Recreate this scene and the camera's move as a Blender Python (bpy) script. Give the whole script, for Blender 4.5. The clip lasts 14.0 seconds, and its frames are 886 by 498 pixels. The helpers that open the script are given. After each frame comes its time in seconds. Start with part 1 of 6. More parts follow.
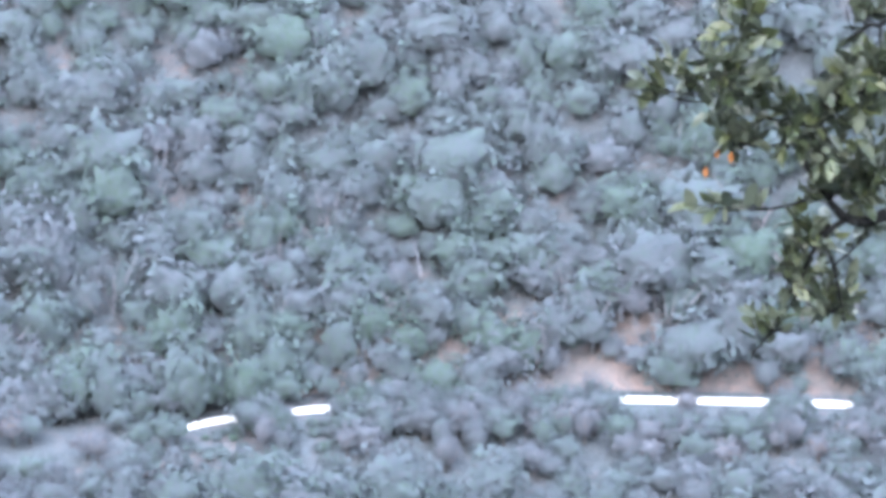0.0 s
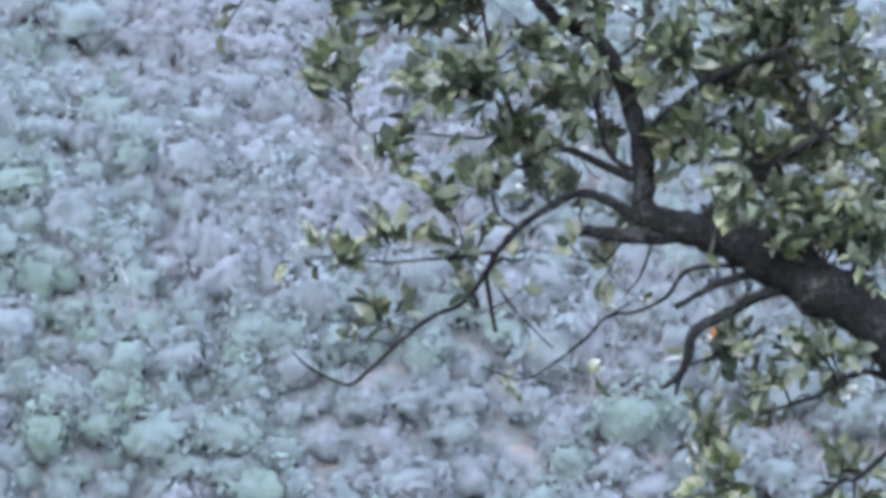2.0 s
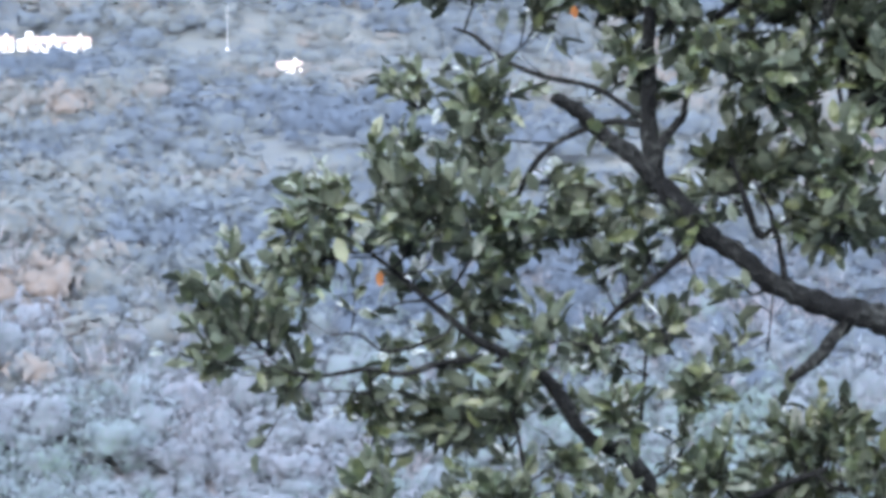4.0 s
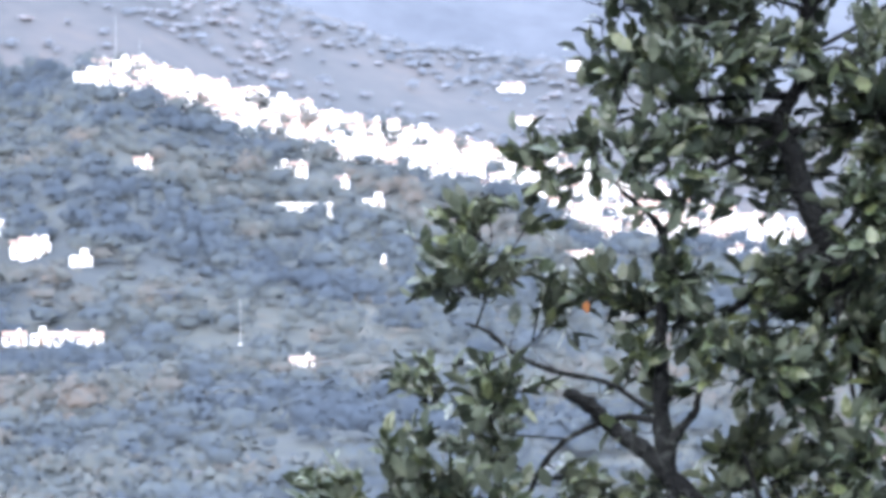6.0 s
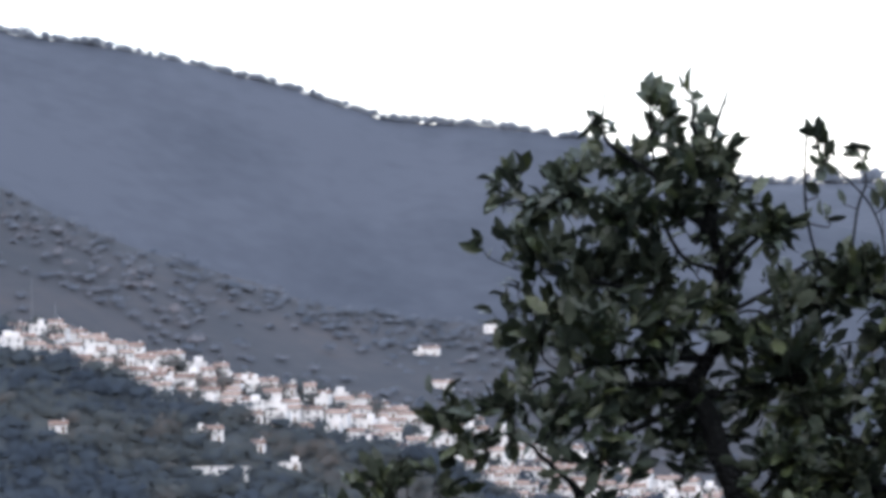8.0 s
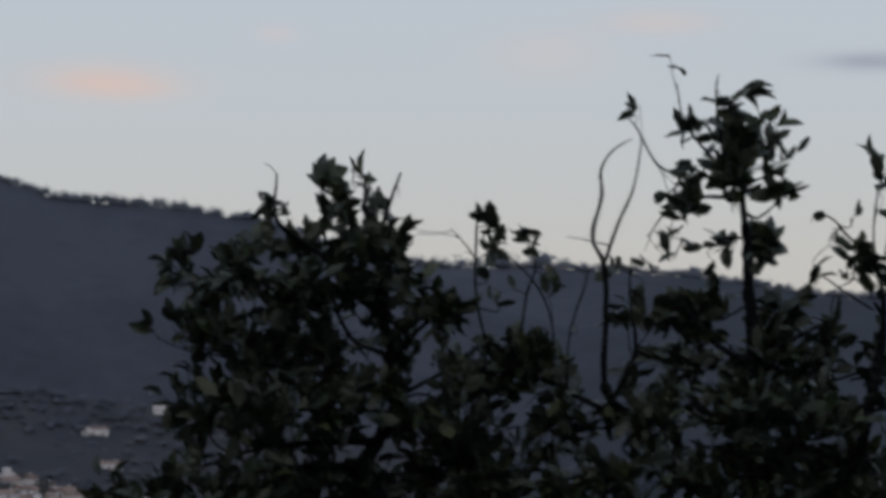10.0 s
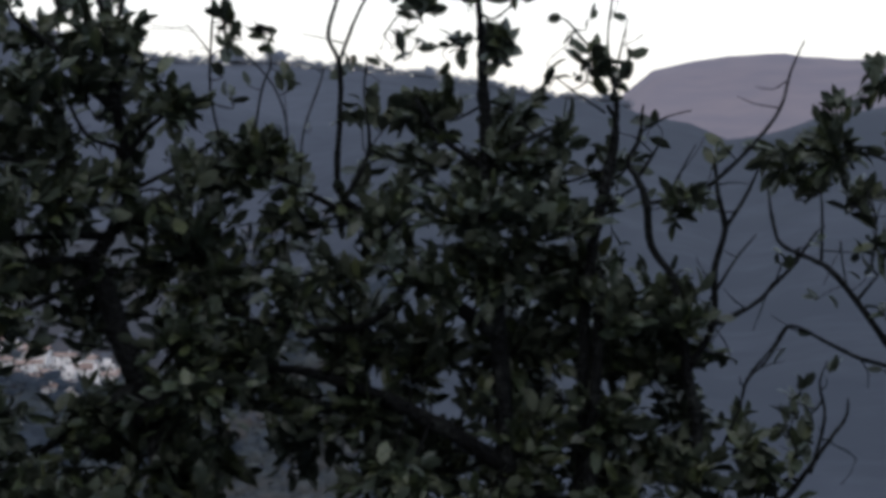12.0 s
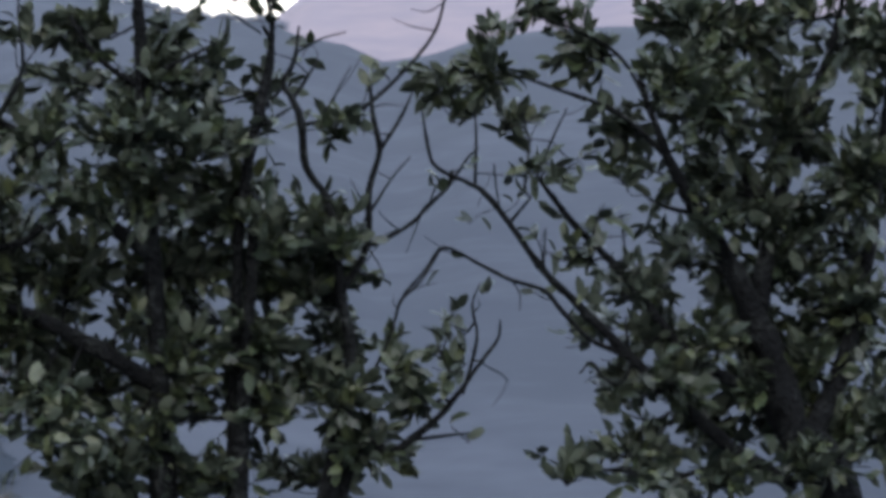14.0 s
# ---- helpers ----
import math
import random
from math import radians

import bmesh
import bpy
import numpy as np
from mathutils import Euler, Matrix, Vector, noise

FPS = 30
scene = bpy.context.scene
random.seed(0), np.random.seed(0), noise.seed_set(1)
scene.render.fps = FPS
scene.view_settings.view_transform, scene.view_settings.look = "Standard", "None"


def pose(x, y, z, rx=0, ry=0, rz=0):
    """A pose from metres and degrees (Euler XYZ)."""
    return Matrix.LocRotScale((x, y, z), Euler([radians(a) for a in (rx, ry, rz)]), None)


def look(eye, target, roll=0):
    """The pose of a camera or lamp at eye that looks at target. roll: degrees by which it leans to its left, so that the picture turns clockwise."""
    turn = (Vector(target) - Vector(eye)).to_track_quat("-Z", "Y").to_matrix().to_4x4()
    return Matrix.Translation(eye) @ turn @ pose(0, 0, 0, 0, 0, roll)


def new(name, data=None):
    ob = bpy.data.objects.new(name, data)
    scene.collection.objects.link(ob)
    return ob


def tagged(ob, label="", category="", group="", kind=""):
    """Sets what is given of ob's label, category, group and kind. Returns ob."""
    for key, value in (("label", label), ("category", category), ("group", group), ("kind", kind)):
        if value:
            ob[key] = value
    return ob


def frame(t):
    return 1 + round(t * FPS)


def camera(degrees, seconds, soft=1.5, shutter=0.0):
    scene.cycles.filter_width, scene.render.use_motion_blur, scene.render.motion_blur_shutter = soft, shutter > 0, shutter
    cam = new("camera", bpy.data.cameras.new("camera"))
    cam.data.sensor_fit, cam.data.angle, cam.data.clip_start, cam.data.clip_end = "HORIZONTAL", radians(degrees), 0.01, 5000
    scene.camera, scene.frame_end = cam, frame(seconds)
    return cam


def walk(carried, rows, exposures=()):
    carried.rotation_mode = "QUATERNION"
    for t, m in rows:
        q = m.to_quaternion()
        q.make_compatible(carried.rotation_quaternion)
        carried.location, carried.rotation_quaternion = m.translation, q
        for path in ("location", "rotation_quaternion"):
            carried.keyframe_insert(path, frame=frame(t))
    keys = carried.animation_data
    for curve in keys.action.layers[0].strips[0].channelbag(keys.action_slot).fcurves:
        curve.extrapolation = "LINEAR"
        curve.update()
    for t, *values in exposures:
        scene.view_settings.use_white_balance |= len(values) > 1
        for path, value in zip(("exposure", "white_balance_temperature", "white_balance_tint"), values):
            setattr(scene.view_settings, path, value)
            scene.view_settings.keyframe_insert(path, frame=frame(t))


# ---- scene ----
# ---------------------------------------------------------------- camera
EYE = (0.0, 0.0, 1.6)
LENS = 14.0
# seconds, turn to the left, tilt up, lean (degrees)
ROWS = (
    (0, 4.199, -20.530, -0.669),
    (0.5, 4.135, -18.991, -0.520),
    (1, 4.017, -17.359, -0.542),
    (1.5, 3.742, -15.595, -0.720),
    (2, 3.701, -13.325, -0.425),
    (2.5, 3.406, -11.625, -0.226),
    (2.8, 3.731, -11.160, -0.502),
    (3, 4.111, -10.687, -0.356),
    (3.2, 4.123, -9.796, -0.384),
    (5.3, 4.544, -4.264, -0.176),
    (5.5, 4.512, -3.979, -0.314),
    (5.8, 4.500, -2.554, -0.197),
    (6, 4.404, -1.968, -0.164),
    (6.5, 4.141, -0.720, -0.146),
    (7, 3.912, 0.121, -0.253),
    (7.2, 3.647, 0.589, -0.279),
    (9.3, 0.879, 3.868, -0.204),
    (9.5, -0.000, 4.000, -0.136),
    (9.9, -1.613, 3.762, 0.058),
    (10, -2.165, 3.502, 0.160),
    (10.5, -3.567, 2.316, 0.187),
    (11, -4.344, 1.523, 0.295),
    (11.5, -5.650, 1.042, 0.560),
    (12, -6.424, 0.334, 0.980),
    (12.5, -7.973, 0.221, 1.084),
    (13, -9.478, 0.238, 1.171),
    (13.5, -10.711, 0.176, 1.456),
    (13.8, -11.606, -0.212, 1.289),
    (14, -11.932, -0.810, 1.372),
)


def aim(turn, tilt, lean):
    return pose(*EYE, 90 + tilt, 0, turn) @ pose(0, 0, 0, 0, 0, lean)


cam = camera(LENS, 14.0, soft=4.3, shutter=0.2)
walk(cam, [(t, aim(a, b, c)) for t, a, b, c in ROWS],
     exposures=((0, 4.35), (1.5, 4.4), (3.2, 4.4), (4.4, 4.36), (5.3, 4.32), (6.5, 3.92), (7.2, 3.43), (8.3, 1.6), (9.3, 0.15), (9.6, 0.05), (10.5, -0.1), (11, 0.25), (11.5, 0.62), (12, 1.1), (12.5, 1.6), (13, 1.72), (13.5, 1.9), (14, 2.35)))

# ---------------------------------------------------------------- sky and light
SUN_EL, SUN_AZ = radians(34.0), radians(-164.0)
world = bpy.data.worlds.new("dusk_sky")
scene.world = world
world.use_nodes = True
wt = world.node_tree
wt.nodes.clear()


def wnode(kind, **values):
    n = wt.nodes.new(kind)
    for k, v in values.items():
        n.inputs[int(k[1:])].default_value = v
    return n


def wmath(op, a, b=None):
    n = wt.nodes.new("ShaderNodeMath")
    n.operation = op
    for i, v in enumerate((a, b)):
        if v is None:
            continue
        if isinstance(v, (int, float)):
            n.inputs[i].default_value = v
        else:
            wt.links.new(v, n.inputs[i])
    return n.outputs[0]


sky = wt.nodes.new("ShaderNodeTexSky")
sky.sky_type = "NISHITA"
sky.sun_disc = False
sky.sun_elevation = SUN_EL
sky.sun_rotation = SUN_AZ
sky.air_density, sky.dust_density, sky.ozone_density = 1.2, 2.5, 1.5
coord = wt.nodes.new("ShaderNodeTexCoord")
split = wt.nodes.new("ShaderNodeSeparateXYZ")
wt.links.new(coord.outputs["Generated"], split.inputs[0])
bearing = wmath("MULTIPLY", wmath("ARCTAN2", split.outputs[0], split.outputs[1]), 57.2958)
height = wmath("MULTIPLY", wmath("ARCSINE", split.outputs[2]), 57.2958)
# a thin even veil of high cloud over the clear sky, paler near the horizon
veil_ramp = wt.nodes.new("ShaderNodeValToRGB")
veil_ramp.color_ramp.elements[0].position, veil_ramp.color_ramp.elements[0].color = 0.0, (0.66, 0.60, 0.56, 1)
veil_ramp.color_ramp.elements[1].position, veil_ramp.color_ramp.elements[1].color = 1.0, (0.52, 0.62, 0.82, 1)
for at, col in ((0.05, (0.68, 0.65, 0.62, 1)), (0.1, (0.63, 0.67, 0.72, 1)), (0.2, (0.58, 0.65, 0.78, 1))):
    veil_ramp.color_ramp.elements.new(at).color = col
wt.links.new(wmath("ABSOLUTE", split.outputs[2]), veil_ramp.inputs[0])
veil = wt.nodes.new("ShaderNodeMix")
veil.data_type = "RGBA"
veil.inputs[0].default_value = 0.8
scaled = wt.nodes.new("ShaderNodeVectorMath")
scaled.operation = "SCALE"
scaled.inputs["Scale"].default_value = 0.06
wt.links.new(sky.outputs[0], scaled.inputs[0])
wt.links.new(scaled.outputs[0], veil.inputs[6])
wt.links.new(veil_ramp.outputs[0], veil.inputs[7])
last = veil.outputs[2]
streaks = wt.nodes.new("ShaderNodeTexNoise")
stretch = wt.nodes.new("ShaderNodeMapping")
stretch.inputs["Scale"].default_value = (22, 22, 110)
wt.links.new(coord.outputs["Generated"], stretch.inputs[0])
wt.links.new(stretch.outputs[0], streaks.inputs[0])
streaks.inputs["Scale"].default_value = 1.0
streaks.inputs["Detail"].default_value = 4.0


def cloud(az, el, wide, high, colour, amount):
    """A small soft cloud bank at a bearing and height in the sky, in degrees."""
    global last
    u = wmath("DIVIDE", wmath("SUBTRACT", bearing, az), wide)
    v = wmath("DIVIDE", wmath("SUBTRACT", height, el), high)
    d = wmath("ADD", wmath("MULTIPLY", u, u), wmath("MULTIPLY", v, v))
    m = wmath("EXPONENT", wmath("MULTIPLY", d, -1.0))
    m = wmath("MULTIPLY", wmath("MULTIPLY", m, amount), wmath("ADD", streaks.outputs[0], 0.4))
    mix = wt.nodes.new("ShaderNodeMix")
    mix.data_type = "RGBA"
    mix.clamp_factor = True
    wt.links.new(m, mix.inputs[0])
    wt.links.new(last, mix.inputs[6])
    mix.inputs[7].default_value = (*colour, 1)
    last = mix.outputs[2]


cloud(-3.3, 6.12, 1.0, 0.27, (0.74, 0.56, 0.50), 0.75)
cloud(-2.75, 6.0, 0.7, 0.18, (0.72, 0.57, 0.52), 0.5)
cloud(-0.5, 6.9, 0.35, 0.15, (0.66, 0.60, 0.62), 0.5)
cloud(3.8, 6.6, 0.9, 0.36, (0.68, 0.59, 0.57), 0.4)
cloud(9.1, 6.45, 0.95, 0.15, (0.33, 0.36, 0.44), 0.9)
cloud(5.6, 7.1, 0.9, 0.2, (0.66, 0.58, 0.56), 0.5)
back = wt.nodes.new("ShaderNodeBackground")
back.inputs[1].default_value = 0.95
out = wt.nodes.new("ShaderNodeOutputWorld")
wt.links.new(last, back.inputs[0])
wt.links.new(back.outputs[0], out.inputs[0])

sun_data = bpy.data.lights.new("sun", "SUN")
sun_data.energy, sun_data.angle, sun_data.color = 0.55, radians(85), (1.0, 0.88, 0.78)
sun = new("sun", sun_data)
to_sun = Vector((math.sin(SUN_AZ) * math.cos(SUN_EL), math.cos(SUN_AZ) * math.cos(SUN_EL), math.sin(SUN_EL)))
sun.matrix_world = look((0, 0, 60), Vector((0, 0, 60)) - to_sun)


# ---------------------------------------------------------------- materials
def material(name, dark, light, scale, rough=0.8, bump=0.3, fine=8.0, gloss=0.3, tones=(), sheen=0.0, tint=(0.7, 0.8, 1.0), attr=False, obj=False, own=0.6, detail=5.0, through_light=0.0, grain=0.45):
    """Two-scale noise between two or more colours. attr: shifted by each piece's own tone; obj: by each object's."""
    m = bpy.data.materials.new(name)
    m.use_nodes = True
    t = m.node_tree
    p = t.nodes["Principled BSDF"]
    geo = t.nodes.new("ShaderNodeNewGeometry")
    big, small = (t.nodes.new("ShaderNodeTexNoise") for _ in "ab")
    big.inputs["Scale"].default_value, small.inputs["Scale"].default_value = scale, scale * fine
    big.inputs["Detail"].default_value = detail
    for n in (big, small):
        t.links.new(geo.outputs["Position"], n.inputs["Vector"])
    mixv = t.nodes.new("ShaderNodeMath")
    mixv.operation = "MULTIPLY_ADD"
    mixv.inputs[1].default_value = grain
    t.links.new(small.outputs[0], mixv.inputs[0])
    half = t.nodes.new("ShaderNodeMath")
    half.operation = "MULTIPLY"
    half.inputs[1].default_value = 1 - grain
    t.links.new(big.outputs[0], half.inputs[0])
    t.links.new(half.outputs[0], mixv.inputs[2])
    value = mixv.outputs[0]
    if attr or obj:
        src = t.nodes.new("ShaderNodeAttribute") if attr else t.nodes.new("ShaderNodeObjectInfo")
        if attr:
            src.attribute_name = "tone"
        add = t.nodes.new("ShaderNodeMath")
        add.operation = "MULTIPLY_ADD"
        add.inputs[1].default_value = own
        t.links.new(src.outputs["Fac"] if attr else src.outputs["Random"], add.inputs[0])
        sub = t.nodes.new("ShaderNodeMath")
        sub.operation = "SUBTRACT"
        sub.inputs[1].default_value = own / 2
        t.links.new(value, sub.inputs[0])
        t.links.new(sub.outputs[0], add.inputs[2])
        value = add.outputs[0]
    ramp = t.nodes.new("ShaderNodeValToRGB")
    e = ramp.color_ramp.elements
    e[0].position, e[0].color = 0.25, (*dark, 1)
    e[1].position, e[1].color = 0.78, (*light, 1)
    for at, col in tones:
        e.new(at).color = (*col, 1)
    t.links.new(value, ramp.inputs[0])
    t.links.new(ramp.outputs[0], p.inputs["Base Color"])
    p.inputs["Roughness"].default_value = rough
    p.inputs["Specular IOR Level"].default_value = gloss
    # a blue-tinted sheen stands in for a thin veil of haze
    if sheen:
        p.inputs["Sheen Weight"].default_value = sheen
        p.inputs["Sheen Roughness"].default_value = 0.6
        p.inputs["Sheen Tint"].default_value = (*tint, 1)
    if through_light:
        leafy = t.nodes.new("ShaderNodeBsdfTranslucent")
        t.links.new(ramp.outputs[0], leafy.inputs["Color"])
        both = t.nodes.new("ShaderNodeMixShader")
        both.inputs[0].default_value = through_light
        t.links.new(p.outputs[0], both.inputs[1])
        t.links.new(leafy.outputs[0], both.inputs[2])
        t.links.new(both.outputs[0], t.nodes["Material Output"].inputs["Surface"])
    if bump:
        b = t.nodes.new("ShaderNodeBump")
        b.inputs["Strength"].default_value = bump
        b.inputs["Distance"].default_value = 0.25 / scale
        t.links.new(small.outputs[0], b.inputs["Height"])
        t.links.new(b.outputs[0], p.inputs["Normal"])
    return m


# haze over the hillside is put into these milky blue greens
HAZE_GREENS = ((0.30, (0.0475, 0.0670, 0.0626)), (0.42, (0.0508, 0.0659, 0.0724)), (0.52, (0.0562, 0.0659, 0.0778)), (0.63, (0.0648, 0.0713, 0.0853)), (0.74, (0.0767, 0.0788, 0.0918)))
FOREST = material("haze_tinted_forest_foliage", (0.0410, 0.0616, 0.0529), (0.0994, 0.0853, 0.0875), 0.022, 0.95, 0, 70, 0.05, tones=HAZE_GREENS, sheen=0.05, attr=True, own=0.4, through_light=0.15, grain=0.62)
BARE = material("bare_tree_twigs", (0.072, 0.077, 0.090), (0.115, 0.108, 0.118), 0.05, 0.95, 0, 20, 0.05, attr=True, own=0.5, through_light=0.1)
# distance haze is mixed into the valley leaf colour
VALLEY = material("haze_tinted_valley_foliage", (0.0261, 0.0360, 0.0515), (0.070, 0.060, 0.055), 0.009, 0.9, 0, 60, 0.2,
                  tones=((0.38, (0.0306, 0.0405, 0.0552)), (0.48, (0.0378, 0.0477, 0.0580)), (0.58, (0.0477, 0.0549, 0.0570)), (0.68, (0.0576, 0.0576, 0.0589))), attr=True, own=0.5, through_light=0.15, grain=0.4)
# paler and bluer with distance: haze painted into the upper trees
UPPER = material("haze_tinted_upper_foliage", (0.0643, 0.0777, 0.1017), (0.1470, 0.1324, 0.1432), 0.008, 0.9, 0, 12, 0.1, tones=((0.45, (0.0851, 0.0976, 0.1224)), (0.6, (0.1055, 0.1127, 0.1350))), attr=True, own=0.5, through_light=0.1)
# haze is painted into the ridge leaves, lightened against their own shade
RIDGE_LEAVES = material("haze_tinted_ridge_foliage", (0.0823, 0.0955, 0.1236), (0.1142, 0.1226, 0.1478), 0.003, 0.9, 0, 6, 0.1,
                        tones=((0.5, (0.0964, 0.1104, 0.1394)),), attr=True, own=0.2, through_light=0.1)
# far woods as a smooth sheet with the haze in its blue-grey
FAR_SLOPE = material("haze_tinted_wooded_slope", (0.021, 0.026, 0.036), (0.055, 0.061, 0.077), 0.006, 0.9, 0, 9, 0.1, attr=True, own=1.6, grain=0.35)
BANK = material("reddish_road_bank", (0.060, 0.064, 0.070), (0.165, 0.122, 0.112), 0.09, 0.95, 0.3, 8, 0.1, tones=((0.5, (0.098, 0.088, 0.090)),))
# roadside trees carry the same painted haze
TREE_NEARER = material("haze_tinted_tree_foliage", (0.034, 0.050, 0.046), (0.082, 0.071, 0.073), 0.022, 0.95, 0, 70, 0.05, tones=HAZE_GREENS, sheen=0.05, obj=True, own=0.36, through_light=0.15, grain=0.62)
SOIL = material("pale_soil_and_scrub", (0.046, 0.056, 0.064), (0.150, 0.112, 0.104), 0.05, 0.95, 0.3, 12, 0.1,
                tones=((0.5, (0.056, 0.064, 0.073)), (0.6, (0.076, 0.073, 0.080))))
UPPER_SOIL = material("upper_slope_scrub", (0.0288, 0.0321, 0.0390), (0.0588, 0.0506, 0.0510), 0.011, 0.95, 0, 7, 0.1, tones=((0.42, (0.0344, 0.0374, 0.0440)), (0.58, (0.0432, 0.0437, 0.0495))), grain=0.38)
VALLEY_SOIL = material("valley_scrub", (0.0208, 0.0262, 0.0311), (0.0592, 0.0470, 0.0407), 0.012, 0.95, 0, 14, 0.1,
                       tones=((0.44, (0.0264, 0.0308, 0.0355)), (0.56, (0.0344, 0.0377, 0.0370))), grain=0.4)
# low evening sunlight on the rock is put into this rosy colour
MOUNTAIN = material("glow_tinted_bare_mountain", (0.105, 0.098, 0.120), (0.175, 0.142, 0.148), 0.003, 0.95, 0, 6, 0.1)
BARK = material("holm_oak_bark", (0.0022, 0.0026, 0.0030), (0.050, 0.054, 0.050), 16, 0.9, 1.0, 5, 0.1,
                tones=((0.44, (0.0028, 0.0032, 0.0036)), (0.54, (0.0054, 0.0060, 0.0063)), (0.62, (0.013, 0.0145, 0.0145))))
LEAF_TONES = ((0.36, (0.027, 0.037, 0.025)), (0.48, (0.028, 0.040, 0.021)), (0.6, (0.042, 0.055, 0.025)), (0.7, (0.056, 0.067, 0.028)))
LEAF_TOP = material("leathery_leaf_top", (0.036, 0.048, 0.036), (0.062, 0.073, 0.032), 14, 0.34, 0.5, 5, 0.5, through_light=0.36, tones=LEAF_TONES, attr=True, own=0.5)
LEAF_UNDER = material("felted_leaf_underside", (0.032, 0.042, 0.031), (0.074, 0.086, 0.062), 9, 0.75, 0.3, 5, 0.15, attr=True, through_light=0.3)
LEAF_TOP_ONE = material("leathery_leaf_top_single", (0.036, 0.048, 0.036), (0.062, 0.073, 0.032), 14, 0.34, 0.5, 5, 0.5, through_light=0.36, tones=LEAF_TONES, obj=True, own=0.4)
WITHERED = material("withered_leaf", (0.15, 0.055, 0.016), (0.24, 0.10, 0.03), 20, 0.6, 0.1, 5, 0.3)
LIMEWASH = material("limewashed_wall", (0.48, 0.465, 0.46), (0.66, 0.64, 0.63), 0.3, 0.85, 0.1, 6, 0.2)
ROOFTILE = material("terracotta_roof_tiles", (0.145, 0.095, 0.078), (0.245, 0.178, 0.15), 0.4, 0.8, 0.4, 8, 0.2, obj=True)
FLATROOF = material("pale_terrace_roof", (0.45, 0.40, 0.38), (0.64, 0.58, 0.55), 0.3, 0.8, 0.2, 8, 0.2, obj=True)
PANE = material("dark_window_glass", (0.02, 0.025, 0.03), (0.06, 0.07, 0.08), 0.5, 0.15, 0, 4, 0.5)
DOORWOOD = material("brown_door_wood", (0.08, 0.05, 0.03), (0.14, 0.09, 0.06), 2.0, 0.6, 0.1, 6, 0.3)
CONCRETE = material("pale_concrete_road", (0.42, 0.42, 0.42), (0.58, 0.57, 0.56), 0.4, 0.85, 0.1, 8, 0.2)
STEEL = material("grey_galvanised_steel", (0.13, 0.135, 0.14), (0.19, 0.195, 0.20), 2.0, 0.45, 0, 6, 0.5)
TRUNKS = material("grey_forest_bark", (0.04, 0.04, 0.045), (0.09, 0.088, 0.09), 1.0, 0.9, 0, 6, 0.1)


# ---------------------------------------------------------------- building helpers
def mesh_of(name, verts, faces, mats, tone=None, index=None, smooth=False, normals=None):
    me = bpy.data.meshes.new(name)
    v = np.asarray(verts, dtype=np.float32)
    fa = np.asarray(faces, dtype=np.int32)
    k = fa.shape[1]
    me.vertices.add(len(v))
    me.vertices.foreach_set("co", v.ravel())
    me.loops.add(fa.size)
    me.loops.foreach_set("vertex_index", fa.ravel())
    me.polygons.add(len(fa))
    me.polygons.foreach_set("loop_start", np.arange(0, fa.size, k, dtype=np.int32))
    for m in mats:
        me.materials.append(m)
    if index is not None:
        me.polygons.foreach_set("material_index", np.asarray(index, dtype=np.int32))
    me.polygons.foreach_set("use_smooth", np.full(len(fa), smooth))
    if tone is not None:
        me.attributes.new("tone", "FLOAT", "POINT").data.foreach_set("value", np.asarray(tone, dtype=np.float32))
    me.update(calc_edges=True)
    me.validate()
    if normals is not None:
        me.attributes.new("custom_normal", "FLOAT_VECTOR", "POINT").data.foreach_set("vector", np.asarray(normals, dtype=np.float32).ravel())
    return me


def part(name, bm, mat, parent, label=""):
    me = bpy.data.meshes.new(name)
    bmesh.ops.recalc_face_normals(bm, faces=bm.faces)
    bm.to_mesh(me)
    bm.free()
    me.materials.append(mat)
    ob = new(name, me)
    ob.parent = parent
    return tagged(ob, label) if label else ob


def box(bm, cx, cy, z0, sx, sy, sz, bevel=0.0):
    made = bmesh.ops.create_cube(bm, size=1.0, matrix=Matrix.Translation((cx, cy, z0 + sz / 2)) @ Matrix.Diagonal((sx, sy, sz, 1)))
    if bevel:
        edges = list({e for v in made["verts"] for e in v.link_edges})
        bmesh.ops.bevel(bm, geom=edges, offset=bevel, segments=1, affect="EDGES")


# ---------------------------------------------------------------- the lie of the land
def table(*pairs):
    a = np.array(pairs, dtype=float)
    return lambda az: np.interp(az, a[:, 0], a[:, 1])


TAN = lambda deg: np.tan(np.radians(deg))
village_low = table((-14, -.2), (-10.9, .3), (-10.16, .6), (-9.36, .45), (-8, 0), (-7.1, -.3), (-5.8, -.6), (-4.4, -1.0), (-3.3, -1.2), (-2.2, -1.7), (0, -2), (1.5, -2.2), (4, -2.7), (22, -3))
village_high = table((-14, .7), (-10.9, .8), (-10.16, .88), (-9.36, .98), (-7.6, .42), (-6.5, .16), (-5, -.08), (-3.46, -.42), (-2.2, -.82), (-.4, -1.45), (1.4, -1.75), (4, -2.2), (22, -2.6))
wood_ridge = table((-14, 4.2), (-10.6, 3.4), (-8, 2.25), (-5.3, 1.42), (-3.5, 1.05), (-1.7, .95), (3, .3), (10, -.1), (22, -.4))
dark_ridge = table((-14, 6.32), (-7.9, 5.32), (-7, 5.12), (-6.1, 4.86), (-4.33, 4.40), (-3.97, 4.25), (-2.5, 4.17), (-1.63, 4.09), (-.9, 3.92), (.5, 3.47), (1.8, 3.12), (3, 2.62), (6, 1.92), (10, 1.32), (22, 0.52))
